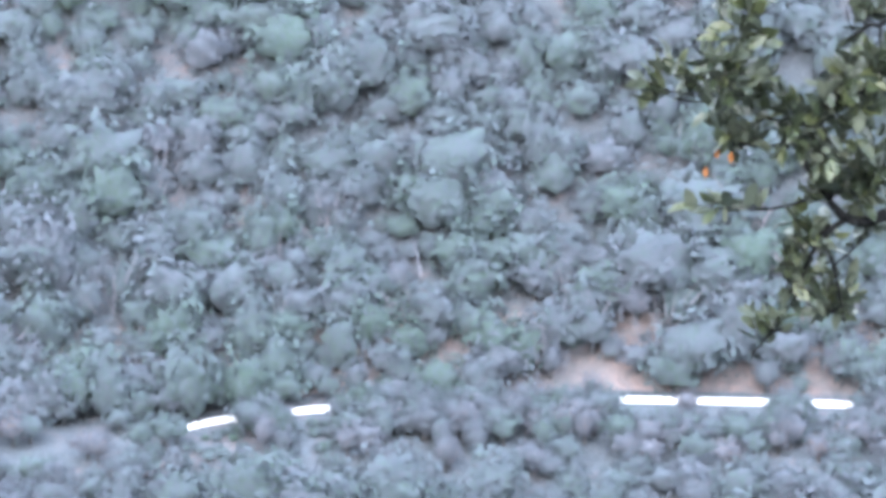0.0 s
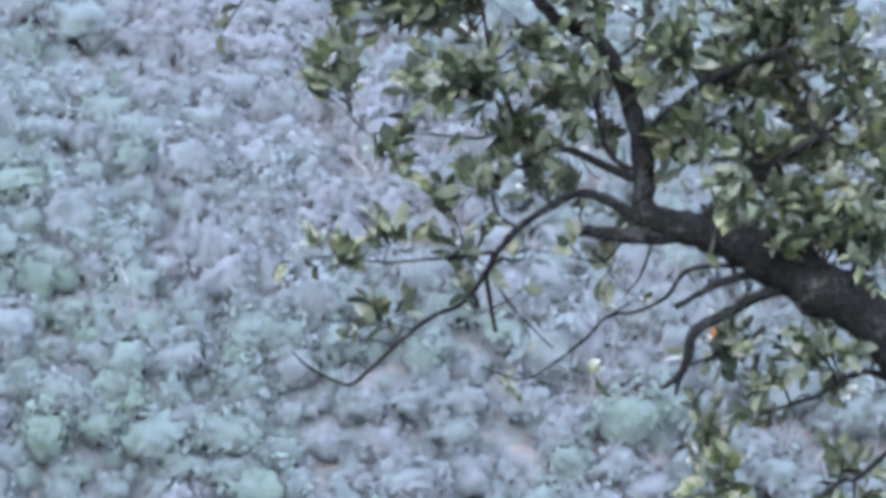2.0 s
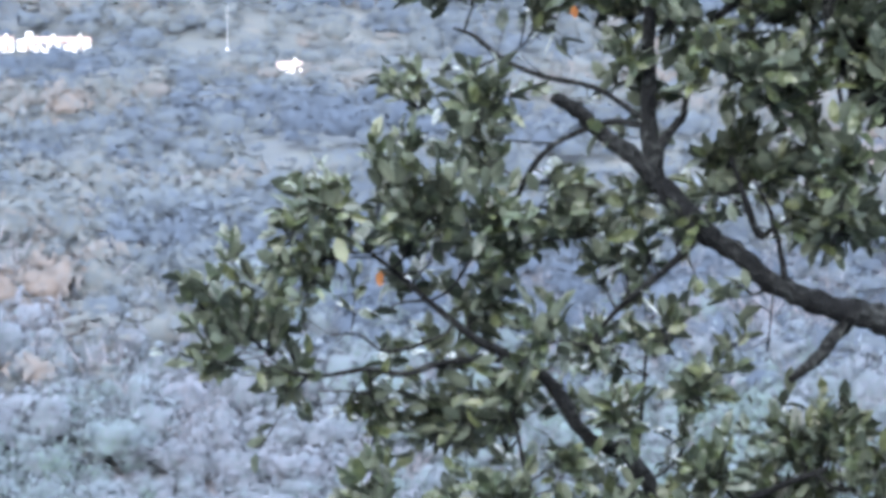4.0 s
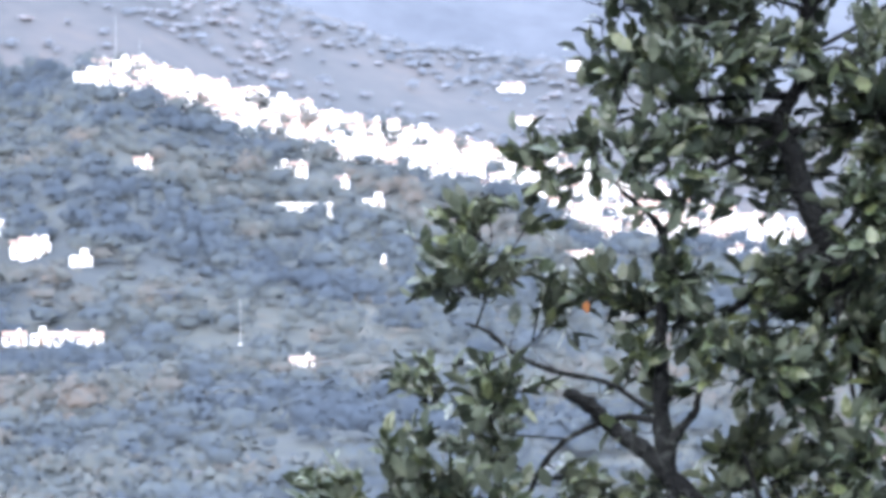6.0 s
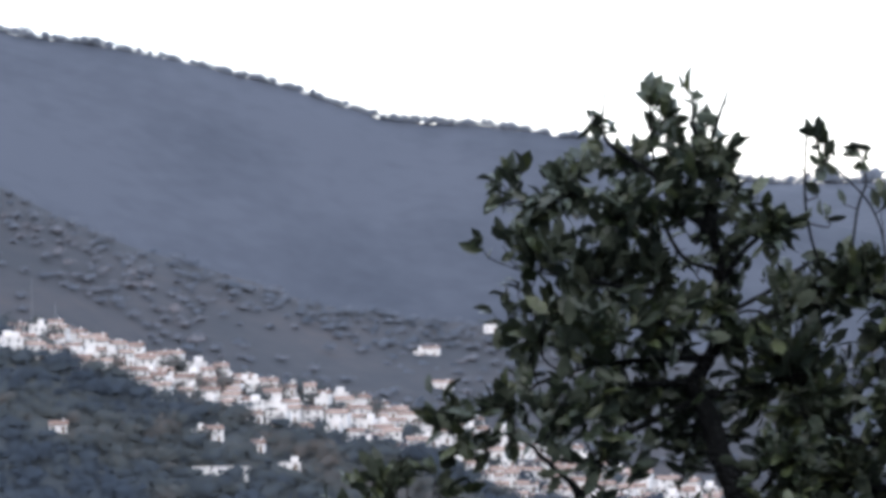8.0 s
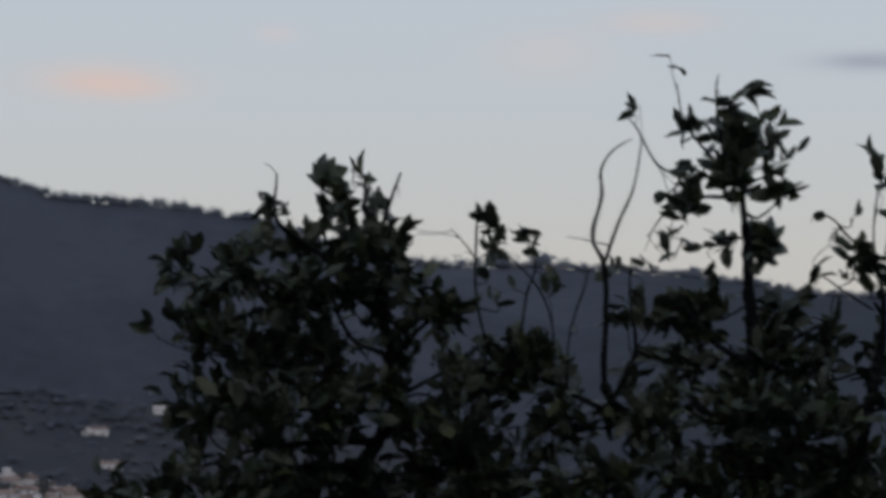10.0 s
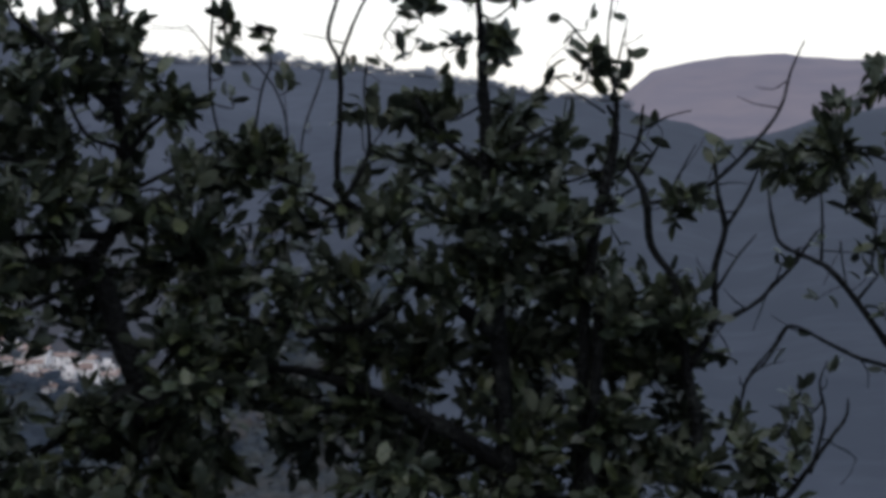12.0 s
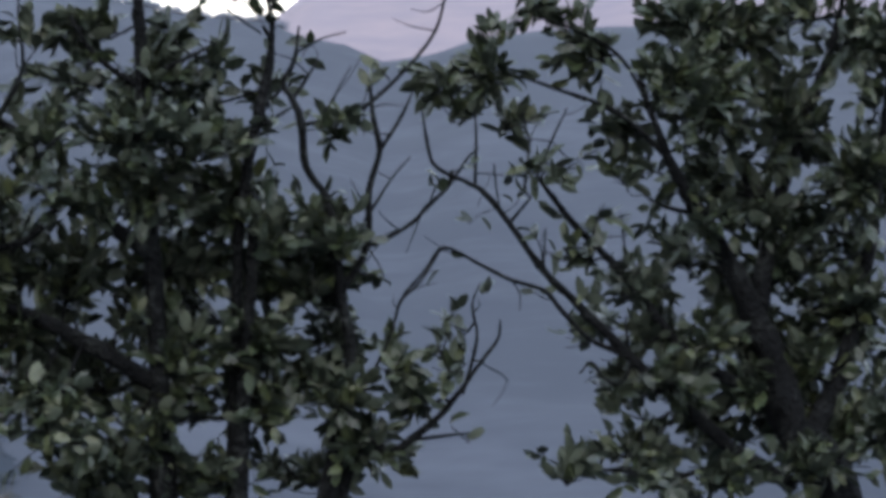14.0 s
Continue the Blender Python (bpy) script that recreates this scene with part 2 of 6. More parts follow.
flat_ridge = table((-14, 3.05), (1.67, 3.25), (4.1, 3.19), (5.4, 3.08), (6.9, 2.97), (8.07, 2.75), (9.05, 2.72), (9.6, 2.50), (10.2, 2.41), (10.9, 2.13), (11.4, 2.19), (12.4, 2.55), (16, 2.95), (22, 3.15))
rosy_ridge = table((-14, 2), (8.5, 2.4), (9.23, 2.82), (9.67, 3.24), (10.66, 3.42), (11.64, 3.53), (12.2, 3.45), (12.8, 3.42), (13.5, 3.49), (14.1, 3.76), (14.9, 4.0), (17, 4.4), (22, 4))
RADII = (0, 2.5, 7, 30, 150, 300, 370, 392, 407, 430, 480, 560, 650, 800, 1000, 1250, 1420, 1540, 1750, 2050, 2300, 2700, 2950, 3400, 3700, 4550, 4950)


def ground(x, y):
    """Height of the ground at plan points."""
    x, y = np.asarray(x, dtype=float), np.asarray(y, dtype=float)
    r, az = np.hypot(x, y), np.degrees(np.arctan2(x, y))
    one = np.ones_like(az)
    lo, hi = village_low(az), village_high(az)
    els = [-40 * one, -32.6 * one, -31 * one, -29 * one, -28.4 * one, -27.4 * one, -25.3 * one, None, None, -20.3 * one, -15 * one, -10 * one, -6.8 * one,
           -4.9 * one, np.minimum(lo - 1.7, -3.7), lo - 1.2, lo, hi, hi - .7, wood_ridge(az), wood_ridge(az) - .5,
           dark_ridge(az), dark_ridge(az) - .9, flat_ridge(az), flat_ridge(az) - .8, rosy_ridge(az), rosy_ridge(az) - .6]
    # to the right of the village one long even slope runs up to the flat ridge
    side = np.clip((az - 2.5) / 3, 0, 1)
    top, foot = 3400 * TAN(flat_ridge(az)), 650 * TAN(-6.8)
    for i_, rr in enumerate(RADII):
        if 650 < rr < 3400:
            even = np.degrees(np.arctan((foot + (top - foot) * ((rr - 650) / 2750) ** 1.15) / rr))
            els[i_] = els[i_] * (1 - side) + even * side
    zs = np.array([1.6 + rr * TAN(e) if e is not None else -169.0 * one for rr, e in zip(RADII, els)])
    zs[0] = 0
    k = np.clip(np.searchsorted(RADII, r, side="right") - 1, 0, len(RADII) - 2)
    ra = np.array(RADII, dtype=float)
    f = np.clip((r - ra[k]) / (ra[k + 1] - ra[k]), 0, 1)
    idx = np.arange(r.size).reshape(r.shape)
    flat = zs.reshape(len(RADII), -1)
    z = flat[k, idx] * (1 - f) + flat[k + 1, idx] * f
    rough = np.sin(x * .021 + 1.3) * np.sin(y * .017) + .6 * np.sin(x * .047 + y * .031) + .4 * np.sin(x * .09 - y * .071 + 2)
    road = np.exp(-((r - 400) / 14) ** 2)
    z = z + rough * np.clip(r - 60, 0, 700) * .0022 * (1 - road)
    away = np.clip((np.abs(az - 4) - 45) / 50, 0, 1)
    away = away * away * (3 - 2 * away)
    return z * (1 - away) + away * np.minimum(r * .28, 500 + .02 * r)


# ---------------------------------------------------------------- ground sheet
azs = np.concatenate([np.linspace(-180, -20, 41)[:-1], np.arange(-20, 28, .3), np.linspace(28, 180, 41)])
radii = np.unique(np.concatenate([np.array(RADII, dtype=float), np.geomspace(1.0, 4950, 150), np.linspace(360, 700, 60)]))
A, Rr = np.meshgrid(np.radians(azs), radii)
X, Y = Rr * np.sin(A), Rr * np.cos(A)
Z = ground(X, Y)
cols, rows_n = len(azs), len(radii)
q = (np.arange(rows_n - 1)[:, None] * cols + np.arange(cols - 1)[None, :]).ravel()
quads = np.stack([q, q + 1, q + 1 + cols, q + cols], 1)
mid_r = radii[q // cols]
mid_az = azs[q % cols]
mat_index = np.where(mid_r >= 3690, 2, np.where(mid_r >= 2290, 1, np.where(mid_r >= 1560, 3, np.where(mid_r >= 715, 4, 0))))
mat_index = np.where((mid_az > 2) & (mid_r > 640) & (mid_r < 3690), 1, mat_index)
mat_index = np.where((mid_r > 403) & (mid_r < 412) & (np.abs(mid_az) < 13), 5, mat_index)
# the far slope's painted haze tone turns darker towards the side valley
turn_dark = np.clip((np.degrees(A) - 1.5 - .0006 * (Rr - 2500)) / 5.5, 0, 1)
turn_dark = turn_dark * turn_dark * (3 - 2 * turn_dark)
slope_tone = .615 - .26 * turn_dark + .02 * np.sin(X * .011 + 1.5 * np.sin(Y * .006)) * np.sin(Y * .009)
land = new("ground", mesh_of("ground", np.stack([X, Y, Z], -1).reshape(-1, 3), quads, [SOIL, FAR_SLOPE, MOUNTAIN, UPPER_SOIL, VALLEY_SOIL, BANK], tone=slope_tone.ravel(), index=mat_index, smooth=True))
tagged(land, "pale scrubby valley soil rising to haze-tinted wooded ridges and a mountain painted rosy by evening glow", "ground", kind="structure")

# concrete road on its shelf across the valley
ra_az = np.radians(np.linspace(-8.75, 8, 80))
wave = np.interp(np.degrees(ra_az), (-13, -9, -8.2, -6.5, -2, 10), (389, 395.5, 398.5, 401, 403.2, 403))
rv, rf = [], []
for i, (a, c) in enumerate(zip(ra_az, wave)):
    for d, dz in ((-.85, -.3), (-.85, .1), (.85, .16), (.85, -.3)):
        rr = c + d
        rv.append((rr * math.sin(a), rr * math.cos(a), -169.0 + dz))
    if i:
        o = 4 * (i - 1)
        rf += [(o + j, o + j + 1, o + j + 5, o + j + 4) for j in range(3)]
tagged(new("road", mesh_of("road", rv, rf, [CONCRETE])), "narrow pale concrete road between wooded banks", "road", kind="structure")


# ---------------------------------------------------------------- woods on the far slopes
def ball(sub):
    bm = bmesh.new()
    bmesh.ops.create_icosphere(bm, subdivisions=sub, radius=1.0)
    v = np.array([p_.co[:] for p_ in bm.verts])
    fa = np.array([[w.index for w in p_.verts] for p_ in bm.faces])
    bm.free()
    return v, fa


def bare_shape(rng, twigs, size):
    """A leafless crown: thin upright twigs that fan out from the trunk."""
    root = rng.normal(size=(twigs, 3)) * (.34, .34, .3) + (0, 0, -.25)
    way = root * (1.1, 1.1, 0) + rng.normal(size=(twigs, 3)) * .2 + (0, 0, .75)
    way *= rng.uniform(.35, 1.0, (twigs, 1)) / np.linalg.norm(way, axis=1)[:, None]
    across = rng.normal(size=(twigs, 3)) * size * .35
    tri = np.stack([root - across, root + across, root + way], 1)
    n = np.repeat((way / np.linalg.norm(way, axis=1)[:, None])[:, None, :], 3, axis=1)
    return tri.reshape(-1, 3), np.arange(twigs * 3).reshape(-1, 3), n.reshape(-1, 3)


def crown_shape(rng, kind, tufts, size, sub, inner=.68):
    """An uneven crown of about unit radius: clumps of leaf tufts on boughs of many lengths, over a smaller leafy mass."""
    boughs = 20 if kind == "oak" else 26
    aim = rng.normal(size=(boughs, 3))
    aim[:, 2] = np.abs(aim[:, 2]) * .9 - .15
    aim /= np.linalg.norm(aim, axis=1)[:, None]
    amp, wide = rng.uniform(.02, .46, boughs), rng.uniform(.14, .34, boughs)
    tall = np.array((rng.uniform(.8, 1.25), rng.uniform(.8, 1.2), 1)) if kind == "oak" else np.array((.72, .72, 1.35))

    def swell(d):
        near = np.sum((d[:, None, :] - aim[None]) ** 2, axis=2)
        return .62 + np.max(amp * np.exp(-near / wide ** 2), axis=1)

    core, faces = ball(sub)
    faces = faces[core[faces][:, :, 2].min(axis=1) > -.75]
    free = int(tufts * .45)
    d = rng.normal(size=(free, 3))
    d[:, 2] = np.abs(d[:, 2]) * np.where(rng.random(free) < .8, 1, -.6)
    d /= np.linalg.norm(d, axis=1)[:, None]
    c = d * (swell(d) * np.clip(rng.normal(.98, .08, free), .8, 1.25))[:, None]
    pick = rng.integers(0, boughs, tufts - free)
    hub = aim * (.62 + amp * .6)[:, None]
    e = rng.normal(size=(tufts - free, 3))
    e /= np.linalg.norm(e, axis=1)[:, None]
    clump = hub[pick] + e * (wide[pick] * rng.uniform(.5, 1.0, tufts - free))[:, None]
    n = np.concatenate([d, e * .22 + clump + (0, 0, .1)])
    n /= np.linalg.norm(n, axis=1)[:, None]
    c = np.concatenate([c, clump])
    off = rng.normal(size=(tufts, 3, 3))
    off -= .5 * np.sum(off * n[:, None, :], axis=2, keepdims=True) * n[:, None, :]
    tri = c[:, None, :] + off * size * rng.uniform(.5, 1.6, (tufts, 1, 1))
    V = np.concatenate([core * (swell(core) * inner * rng.uniform(.84, 1.12, len(core)))[:, None], tri.reshape(-1, 3)]) * tall
    N = np.concatenate([core, np.repeat(n, 3, axis=0)])
    return V, np.concatenate([faces, np.arange(len(core), len(V)).reshape(-1, 3)]), N


def faced(v, fa, way):
    """The same triangles, wound so that their fronts look along way."""
    tri = v[fa]
    turned = np.sum(np.cross(tri[:, 1] - tri[:, 0], tri[:, 2] - tri[:, 0]) * way, axis=1) < 0
    fa = fa.copy()
    fa[turned] = fa[turned][:, ::-1]
    return fa


rng = np.random.default_rng(7)


def scatter(r0, r1, a0, a1, spacing):
    """Jittered plan points over a sector of the land."""
    pts = []
    r = r0
    while r < r1:
        n = max(1, int(r * math.radians(a1 - a0) / spacing))
        a = np.linspace(a0, a1, n) + rng.uniform(-.5, .5, n) * (a1 - a0) / n
        rr = r + rng.uniform(-.5, .5, n) * spacing
        pts.append(np.stack([rr * np.sin(np.radians(a)), rr * np.cos(np.radians(a))], 1))
        r += spacing * .85
    return np.concatenate(pts)


def patchy(p, scale):
    x, y = p[:, 0] * scale, p[:, 1] * scale
    return np.sin(x + 1.7 * np.sin(y * .7)) * np.sin(y * 1.1 + 1.3 * np.sin(x * .6)) + .5 * np.sin(x * 2.3 + y * 1.9)


def wood(name, label, p, radius, tall, shapes, mat, calm=.5, lean=.7, patch=.17, jitter=.05):
    """One joined sheet of crowns standing at the plan points p; calm softens their shading towards the slope's own."""
    z = ground(p[:, 0], p[:, 1])
    kinds = rng.integers(0, len(shapes), len(p))
    turns = rng.uniform(0, 2 * np.pi, len(p))
    tones = np.clip(.48 + .13 * rng.normal(size=len(p)) + .08 * patchy(p, .05) + patch * patchy(p, .017), 0, 1)
    V, F, T, N, base = [], [], [], [], 0
    for k, (sv, sf, sn) in enumerate(shapes):
        w = np.nonzero(kinds == k)[0]
        c, s = np.cos(turns[w])[:, None], np.sin(turns[w])[:, None]
        rad = radius[w][:, None]
        x = (sv[None, :, 0] * c - sv[None, :, 1] * s) * rad + p[w, 0][:, None]
        y = (sv[None, :, 0] * s + sv[None, :, 1] * c) * rad + p[w, 1][:, None]
        zz = sv[None, :, 2] * rad * tall[w][:, None] + (z[w] + radius[w] * tall[w] * .5)[:, None]
        V.append(np.stack([x, y, zz], -1).reshape(-1, 3))
        F.append((sf[None] + (np.arange(len(w)) * len(sv))[:, None, None]).reshape(-1, 3) + base)
        T.append((tones[w][:, None] + np.repeat(rng.normal(0, jitter, (len(w), len(sv) // 3 + 1)), 3, axis=1)[:, :len(sv)]).ravel())
        nn = np.stack([sn[None, :, 0] * c - sn[None, :, 1] * s, sn[None, :, 0] * s + sn[None, :, 1] * c, np.repeat(sn[None, :, 2], len(w), 0)], -1)
        far = np.hypot(p[w, 0], p[w, 1])
        slope = np.stack([-p[w, 0] / far * lean, -p[w, 1] / far * lean, np.full(len(w), math.sqrt(1 - lean * lean))], -1)
        nn = (nn * (1 - calm) + slope[:, None, :] * calm).reshape(-1, 3)
        N.append(nn / np.linalg.norm(nn, axis=1)[:, None])
        base += len(w) * len(sv)
    V, F = np.concatenate(V), np.concatenate(F)
    # fronts wound towards the camera, where back faces would shade black
    F = faced(V, F, np.array((0, -.92, .39)))
    ob = new(name, mesh_of(name, V, F, [mat], tone=np.concatenate(T), smooth=True, normals=np.concatenate(N)))
    return tagged(ob, label, "woodland", kind="stuff")


SEEN = ((-8.6, -7.85), (-6.8, -6.2), (-1.25, -.33), (.15, 1.3), (2.1, 2.75))


def road_clear(p):
    """False where a tree would stand on the road, or close before its open stretches."""
    r, az = np.hypot(p[:, 0], p[:, 1]), np.degrees(np.arctan2(p[:, 0], p[:, 1]))
    mid = np.interp(az, (-13, -9, -8.2, -6.5, -2, 10), (389, 395.5, 398.5, 401, 403.2, 403))
    ok = np.abs(r - mid) > 2.6
    for a, b in SEEN:
        ok &= ~((az > a - .22) & (az < b + .22) & (r > mid - 12) & (r < mid + 1))
    return ok


near_shapes = [crown_shape(rng, kind, 340, .06, 3) for kind in ("oak",) * 11 + ("pine",) * 4]
slope_shapes = [crown_shape(rng, kind, 190, .08, 2) for kind in ("oak",) * 6 + ("pine",) * 3]
bare_shapes = [bare_shape(rng, 90, .04) for _ in range(4)]
mid_shapes = [crown_shape(rng, "oak", 85, .1, 2) for _ in range(8)]
far_shapes = [crown_shape(rng, "oak", 46, .12, 1) for _ in range(6)]

p = np.concatenate([scatter(372, 560, -12.6, 4.4, 4.5), scatter(560, 722, -12.6, 4.4, 5.1)])
low = scatter(380, 399, -9.2, 3.2, 1.8)
low_r, low_az = np.hypot(low[:, 0], low[:, 1]), np.degrees(np.arctan2(low[:, 0], low[:, 1]))
low = low[low_r < np.interp(low_az, (-13, -9, -8.2, -6.5, -2, 10), (389, 395.5, 398.5, 401, 403.2, 403)) - 4.2]
hedge = np.concatenate([scatter(396.4, 398.2, -8.9, 5, 2.0), scatter(391, 395, -13, 5, 3.0)])
# single trees that stand before the road: bearing, distance, crown radius
STANDS = ((-7.52, 393.5, 2.2), (-7.2, 394.5, 2.9), (-6.98, 396, 2.2), (-5.95, 397, 2.3), (-5.6, 396.5, 3.4), (-5.2, 397, 2.6), (-4.2, 397.5, 2.4), (-3.3, 397, 2.2), (-2.4, 398, 2.5), (-1.7, 398, 2.6),
          (-.02, 399, 1.9), (1.52, 399, 1.8), (1.78, 398.5, 2.4), (2.05, 399, 1.6), (3.0, 399, 2.2), (3.3, 398.5, 2.6))
stands = np.array([(r_ * math.sin(radians(a_)), r_ * math.cos(radians(a_))) for a_, r_, _ in STANDS])
p = np.concatenate([p, hedge])
low = low[~road_clear(low)]
p = np.concatenate([p[road_clear(p) & ((patchy(p, .045) < 1.3) | (rng.random(len(p)) < .5))], stands])
r = np.hypot(p[:, 0], p[:, 1])
size = rng.uniform(2.6, 6.2, len(p)) * np.where(rng.random(len(p)) < .16, 1.4, 1)
size = np.where((r > 381) & (r < 400), np.clip(size, 2.2, 2.9), size)
size[-len(STANDS):] = [q_[2] for q_ in STANDS]
tall = rng.uniform(.7, 1.12, len(p))
tall = np.where((r > 376) & (r < 400), np.minimum(tall, 1.05), tall)
single = np.nonzero((r > 385) & (r < 425))[0]
single = single[size[single] < 4.4]
single = single[rng.permutation(len(single))[:290]]
rest = np.ones(len(p), bool)
rest[single] = False
fade = rng.random(len(p)) < np.clip((r - 572) / 60, 0, 1)
lower_p, lower_size, lower_tall = p[fade], size[fade], tall[fade]
rest &= ~fade
wood("roadside_shrubs", "low haze-tinted grey-green shrubs on the bank below the road", low, rng.uniform(.9, 1.5, len(low)), rng.uniform(.6, .9, len(low)), mid_shapes, FOREST, .45, .5)
wood("hillside_woodland", "haze-tinted blue-green evergreen oak wood on a steep slope", p[rest & (r < 560)], size[rest & (r < 560)], tall[rest & (r < 560)], near_shapes, FOREST, .42, .55, patch=.23)
wood("upper_hillside_woodland", "haze-tinted blue-green wood on the upper part of a slope", p[rest & (r >= 560)], size[rest & (r >= 560)], tall[rest & (r >= 560)], slope_shapes, FOREST, .46, .55, patch=.23)
under = scatter(404, 590, -12.6, 4.4, 5.2)
under = under[road_clear(under) & (rng.random(len(under)) < .8)]
wood("hillside_undergrowth", "haze-tinted grey-green shrubs filling the gaps of a hillside wood", under, rng.uniform(1.6, 2.9, len(under)), rng.uniform(.8, 1.2, len(under)), mid_shapes, FOREST, .8, .55)
thin = scatter(405, 640, -12.6, 4.4, 11.0)
thin = thin[(patchy(thin, .03) > -.1) & road_clear(thin)]
wood("bare_woodland", "pale grey bare trees among evergreen oaks", thin, rng.uniform(3.0, 5.5, len(thin)), rng.uniform(1.0, 1.5, len(thin)), bare_shapes, BARE, .85, .55)

# single crowns have normals and windings set to suit the camera's view
camera_side = np.array((0, -.55, .835))
crown_meshes = []
for v, f_, n_ in near_shapes:
    n_ = n_ * .58 + camera_side * .42
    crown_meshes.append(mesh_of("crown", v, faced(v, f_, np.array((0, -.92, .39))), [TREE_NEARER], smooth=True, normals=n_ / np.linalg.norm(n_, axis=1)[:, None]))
bm = bmesh.new()
bmesh.ops.create_cone(bm, cap_ends=True, segments=7, radius1=.16, radius2=.09, depth=1.0, matrix=Matrix.Translation((0, 0, .5)))
trunk_mesh = bpy.data.meshes.new("trunk")
bm.to_mesh(trunk_mesh)
bm.free()
trunk_mesh.materials.append(TRUNKS)
for i in single:
    x, y = p[i]
    tree = new("tree")
    tree.matrix_world = pose(x, y, float(ground(x, y)) - .15, 0, 0, float(rng.uniform(-25, 25)))
    tagged(tree, "bushy haze-tinted grey-green evergreen oak beside the valley road", "tree", "trees by the road")
    trunk = new("trunk", trunk_mesh)
    trunk.parent = tree
    trunk.scale = (size[i] * .5, size[i] * .5, size[i] * tall[i] * .7)
    crown = new("crown", crown_meshes[int(rng.integers(0, len(crown_meshes)))])
    crown.parent = tree
    crown.location = (0, 0, size[i] * tall[i] * .8 + .15)
    crown.scale = (size[i], size[i], size[i] * tall[i])

FARMS = ((-3.27, 1978, 13, 5, "gable"), (-3.46, 1975, 6, 3.4, "flat"), (-3.09, 1906, 15, 4.4, "gable"), (-2.3, 2034, 10, 5, "flat"),
         (-9.15, 1275, 8, 3.4, "gable"), (-6.72, 1348, 9, 5.8, "gable"), (-6.95, 1352, 6, 3.4, "flat"), (-6.0, 1348, 6, 4, "gable"),
         (-2.24, 1336, 12, 5, "gable"), (-5.37, 1200, 3.5, 2.6, "flat"), (-5.5, 1332, 10, 3, "flat"),
         (-11.1, 1140, 7, 5, "gable"), (-10.94, 1136, 8, 7, "gable"), (-10.76, 1139, 7, 4.4, "flat"), (-11.44, 1174, 7, 3.2, "flat"), (-10.14, 1110, 8, 2.8, "flat"),
         (-10.1, 1016, 13, 3.0, "gable"), (-10.48, 1013, 9, 3.8, "gable"), (-10.8, 1018, 5, 2.6, "flat"), (-11.2, 1016, 8, 3.0, "gable"), (-6.65, 969, 8, 3.4, "gable"))


def beside_farms(p):
    """False where a tree would stand on a lone farmhouse or close before it."""
    r, az = np.hypot(p[:, 0], p[:, 1]), np.degrees(np.arctan2(p[:, 0], p[:, 1]))
    ok = np.ones(len(p), bool)
    for a, fr, wide, high, roof in FARMS:
        ok &= ~((np.abs(az - a) * .01745 * r < wide / 2 + 2.5) & (r > fr - 17) & (r < fr + 7))
    return ok


p = scatter(722, 1424, -12.8, 4.8, 9.6)
p = p[(patchy(p, .014) > -.5) | (rng.random(len(p)) < .45) | (np.hypot(p[:, 0], p[:, 1]) > 1120)]
p = p[beside_farms(p)]
wall_az = np.degrees(np.arctan2(p[:, 0], p[:, 1]))
wall_r = np.hypot(p[:, 0], p[:, 1])
p = p[~((wall_az > -7.1) & (wall_az < -6.05) & (wall_r > 1266) & (wall_r < 1282))]
edge = scatter(1424, 1560, -14.5, 5.5, 9.0)
edge_az = np.degrees(np.arctan2(edge[:, 0], edge[:, 1]))
fringe = scatter(1402, 1420, -10.4, 1.7, 9.0)
p = np.concatenate([p, fringe[rng.random(len(fringe)) < .75], edge[(edge_az < -10.5) | (edge_az > 1.7) | (rng.random(len(edge)) < .26)]])
wood("valley_woodland", "haze-tinted blue-grey wood below the white village", p, np.where(rng.random(len(p)) < .45, rng.uniform(2.2, 4.5, len(p)), rng.uniform(4.5, 7.6, len(p))), rng.uniform(.65, 1.0, len(p)), mid_shapes, VALLEY, .8, patch=.3, jitter=.05)
wood("valley_edge_woodland", "haze-tinted grey-green wood where slope and valley meet", lower_p, lower_size, lower_tall, mid_shapes, VALLEY, .8, patch=.3, jitter=.05)
p = scatter(1550, 2060, -13, 4.5, 8.5)
p = p[beside_farms(p) & (rng.random(len(p)) < np.clip(patchy(p, .011) * .4 + .3, .05, .75))]
wood("upper_woodland", "dim haze-tinted blue-grey wood above the white village", p, rng.uniform(2.6, 5.4, len(p)), rng.uniform(.55, .85, len(p)), mid_shapes, UPPER, .95, patch=.15, jitter=.03)
p = scatter(2701, 2724, -14.5, 1.5, 7.0)
wood("ridge_woodland", "dark haze-tinted wooded ridge against the evening sky", p, rng.uniform(3.8, 7.2, len(p)) * np.where(rng.random(len(p)) < .06, 1.4, 1), rng.uniform(.7, 1.0, len(p)), far_shapes, RIDGE_LEAVES, .9)
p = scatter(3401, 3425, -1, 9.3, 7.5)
wood("far_ridge_woodland", "far flat ridge edged with small round haze-tinted trees", p, rng.uniform(4.2, 8.5, len(p)) * np.where(rng.random(len(p)) < .06, 1.8, 1), rng.uniform(.7, 1.05, len(p)), far_shapes, RIDGE_LEAVES, .9)


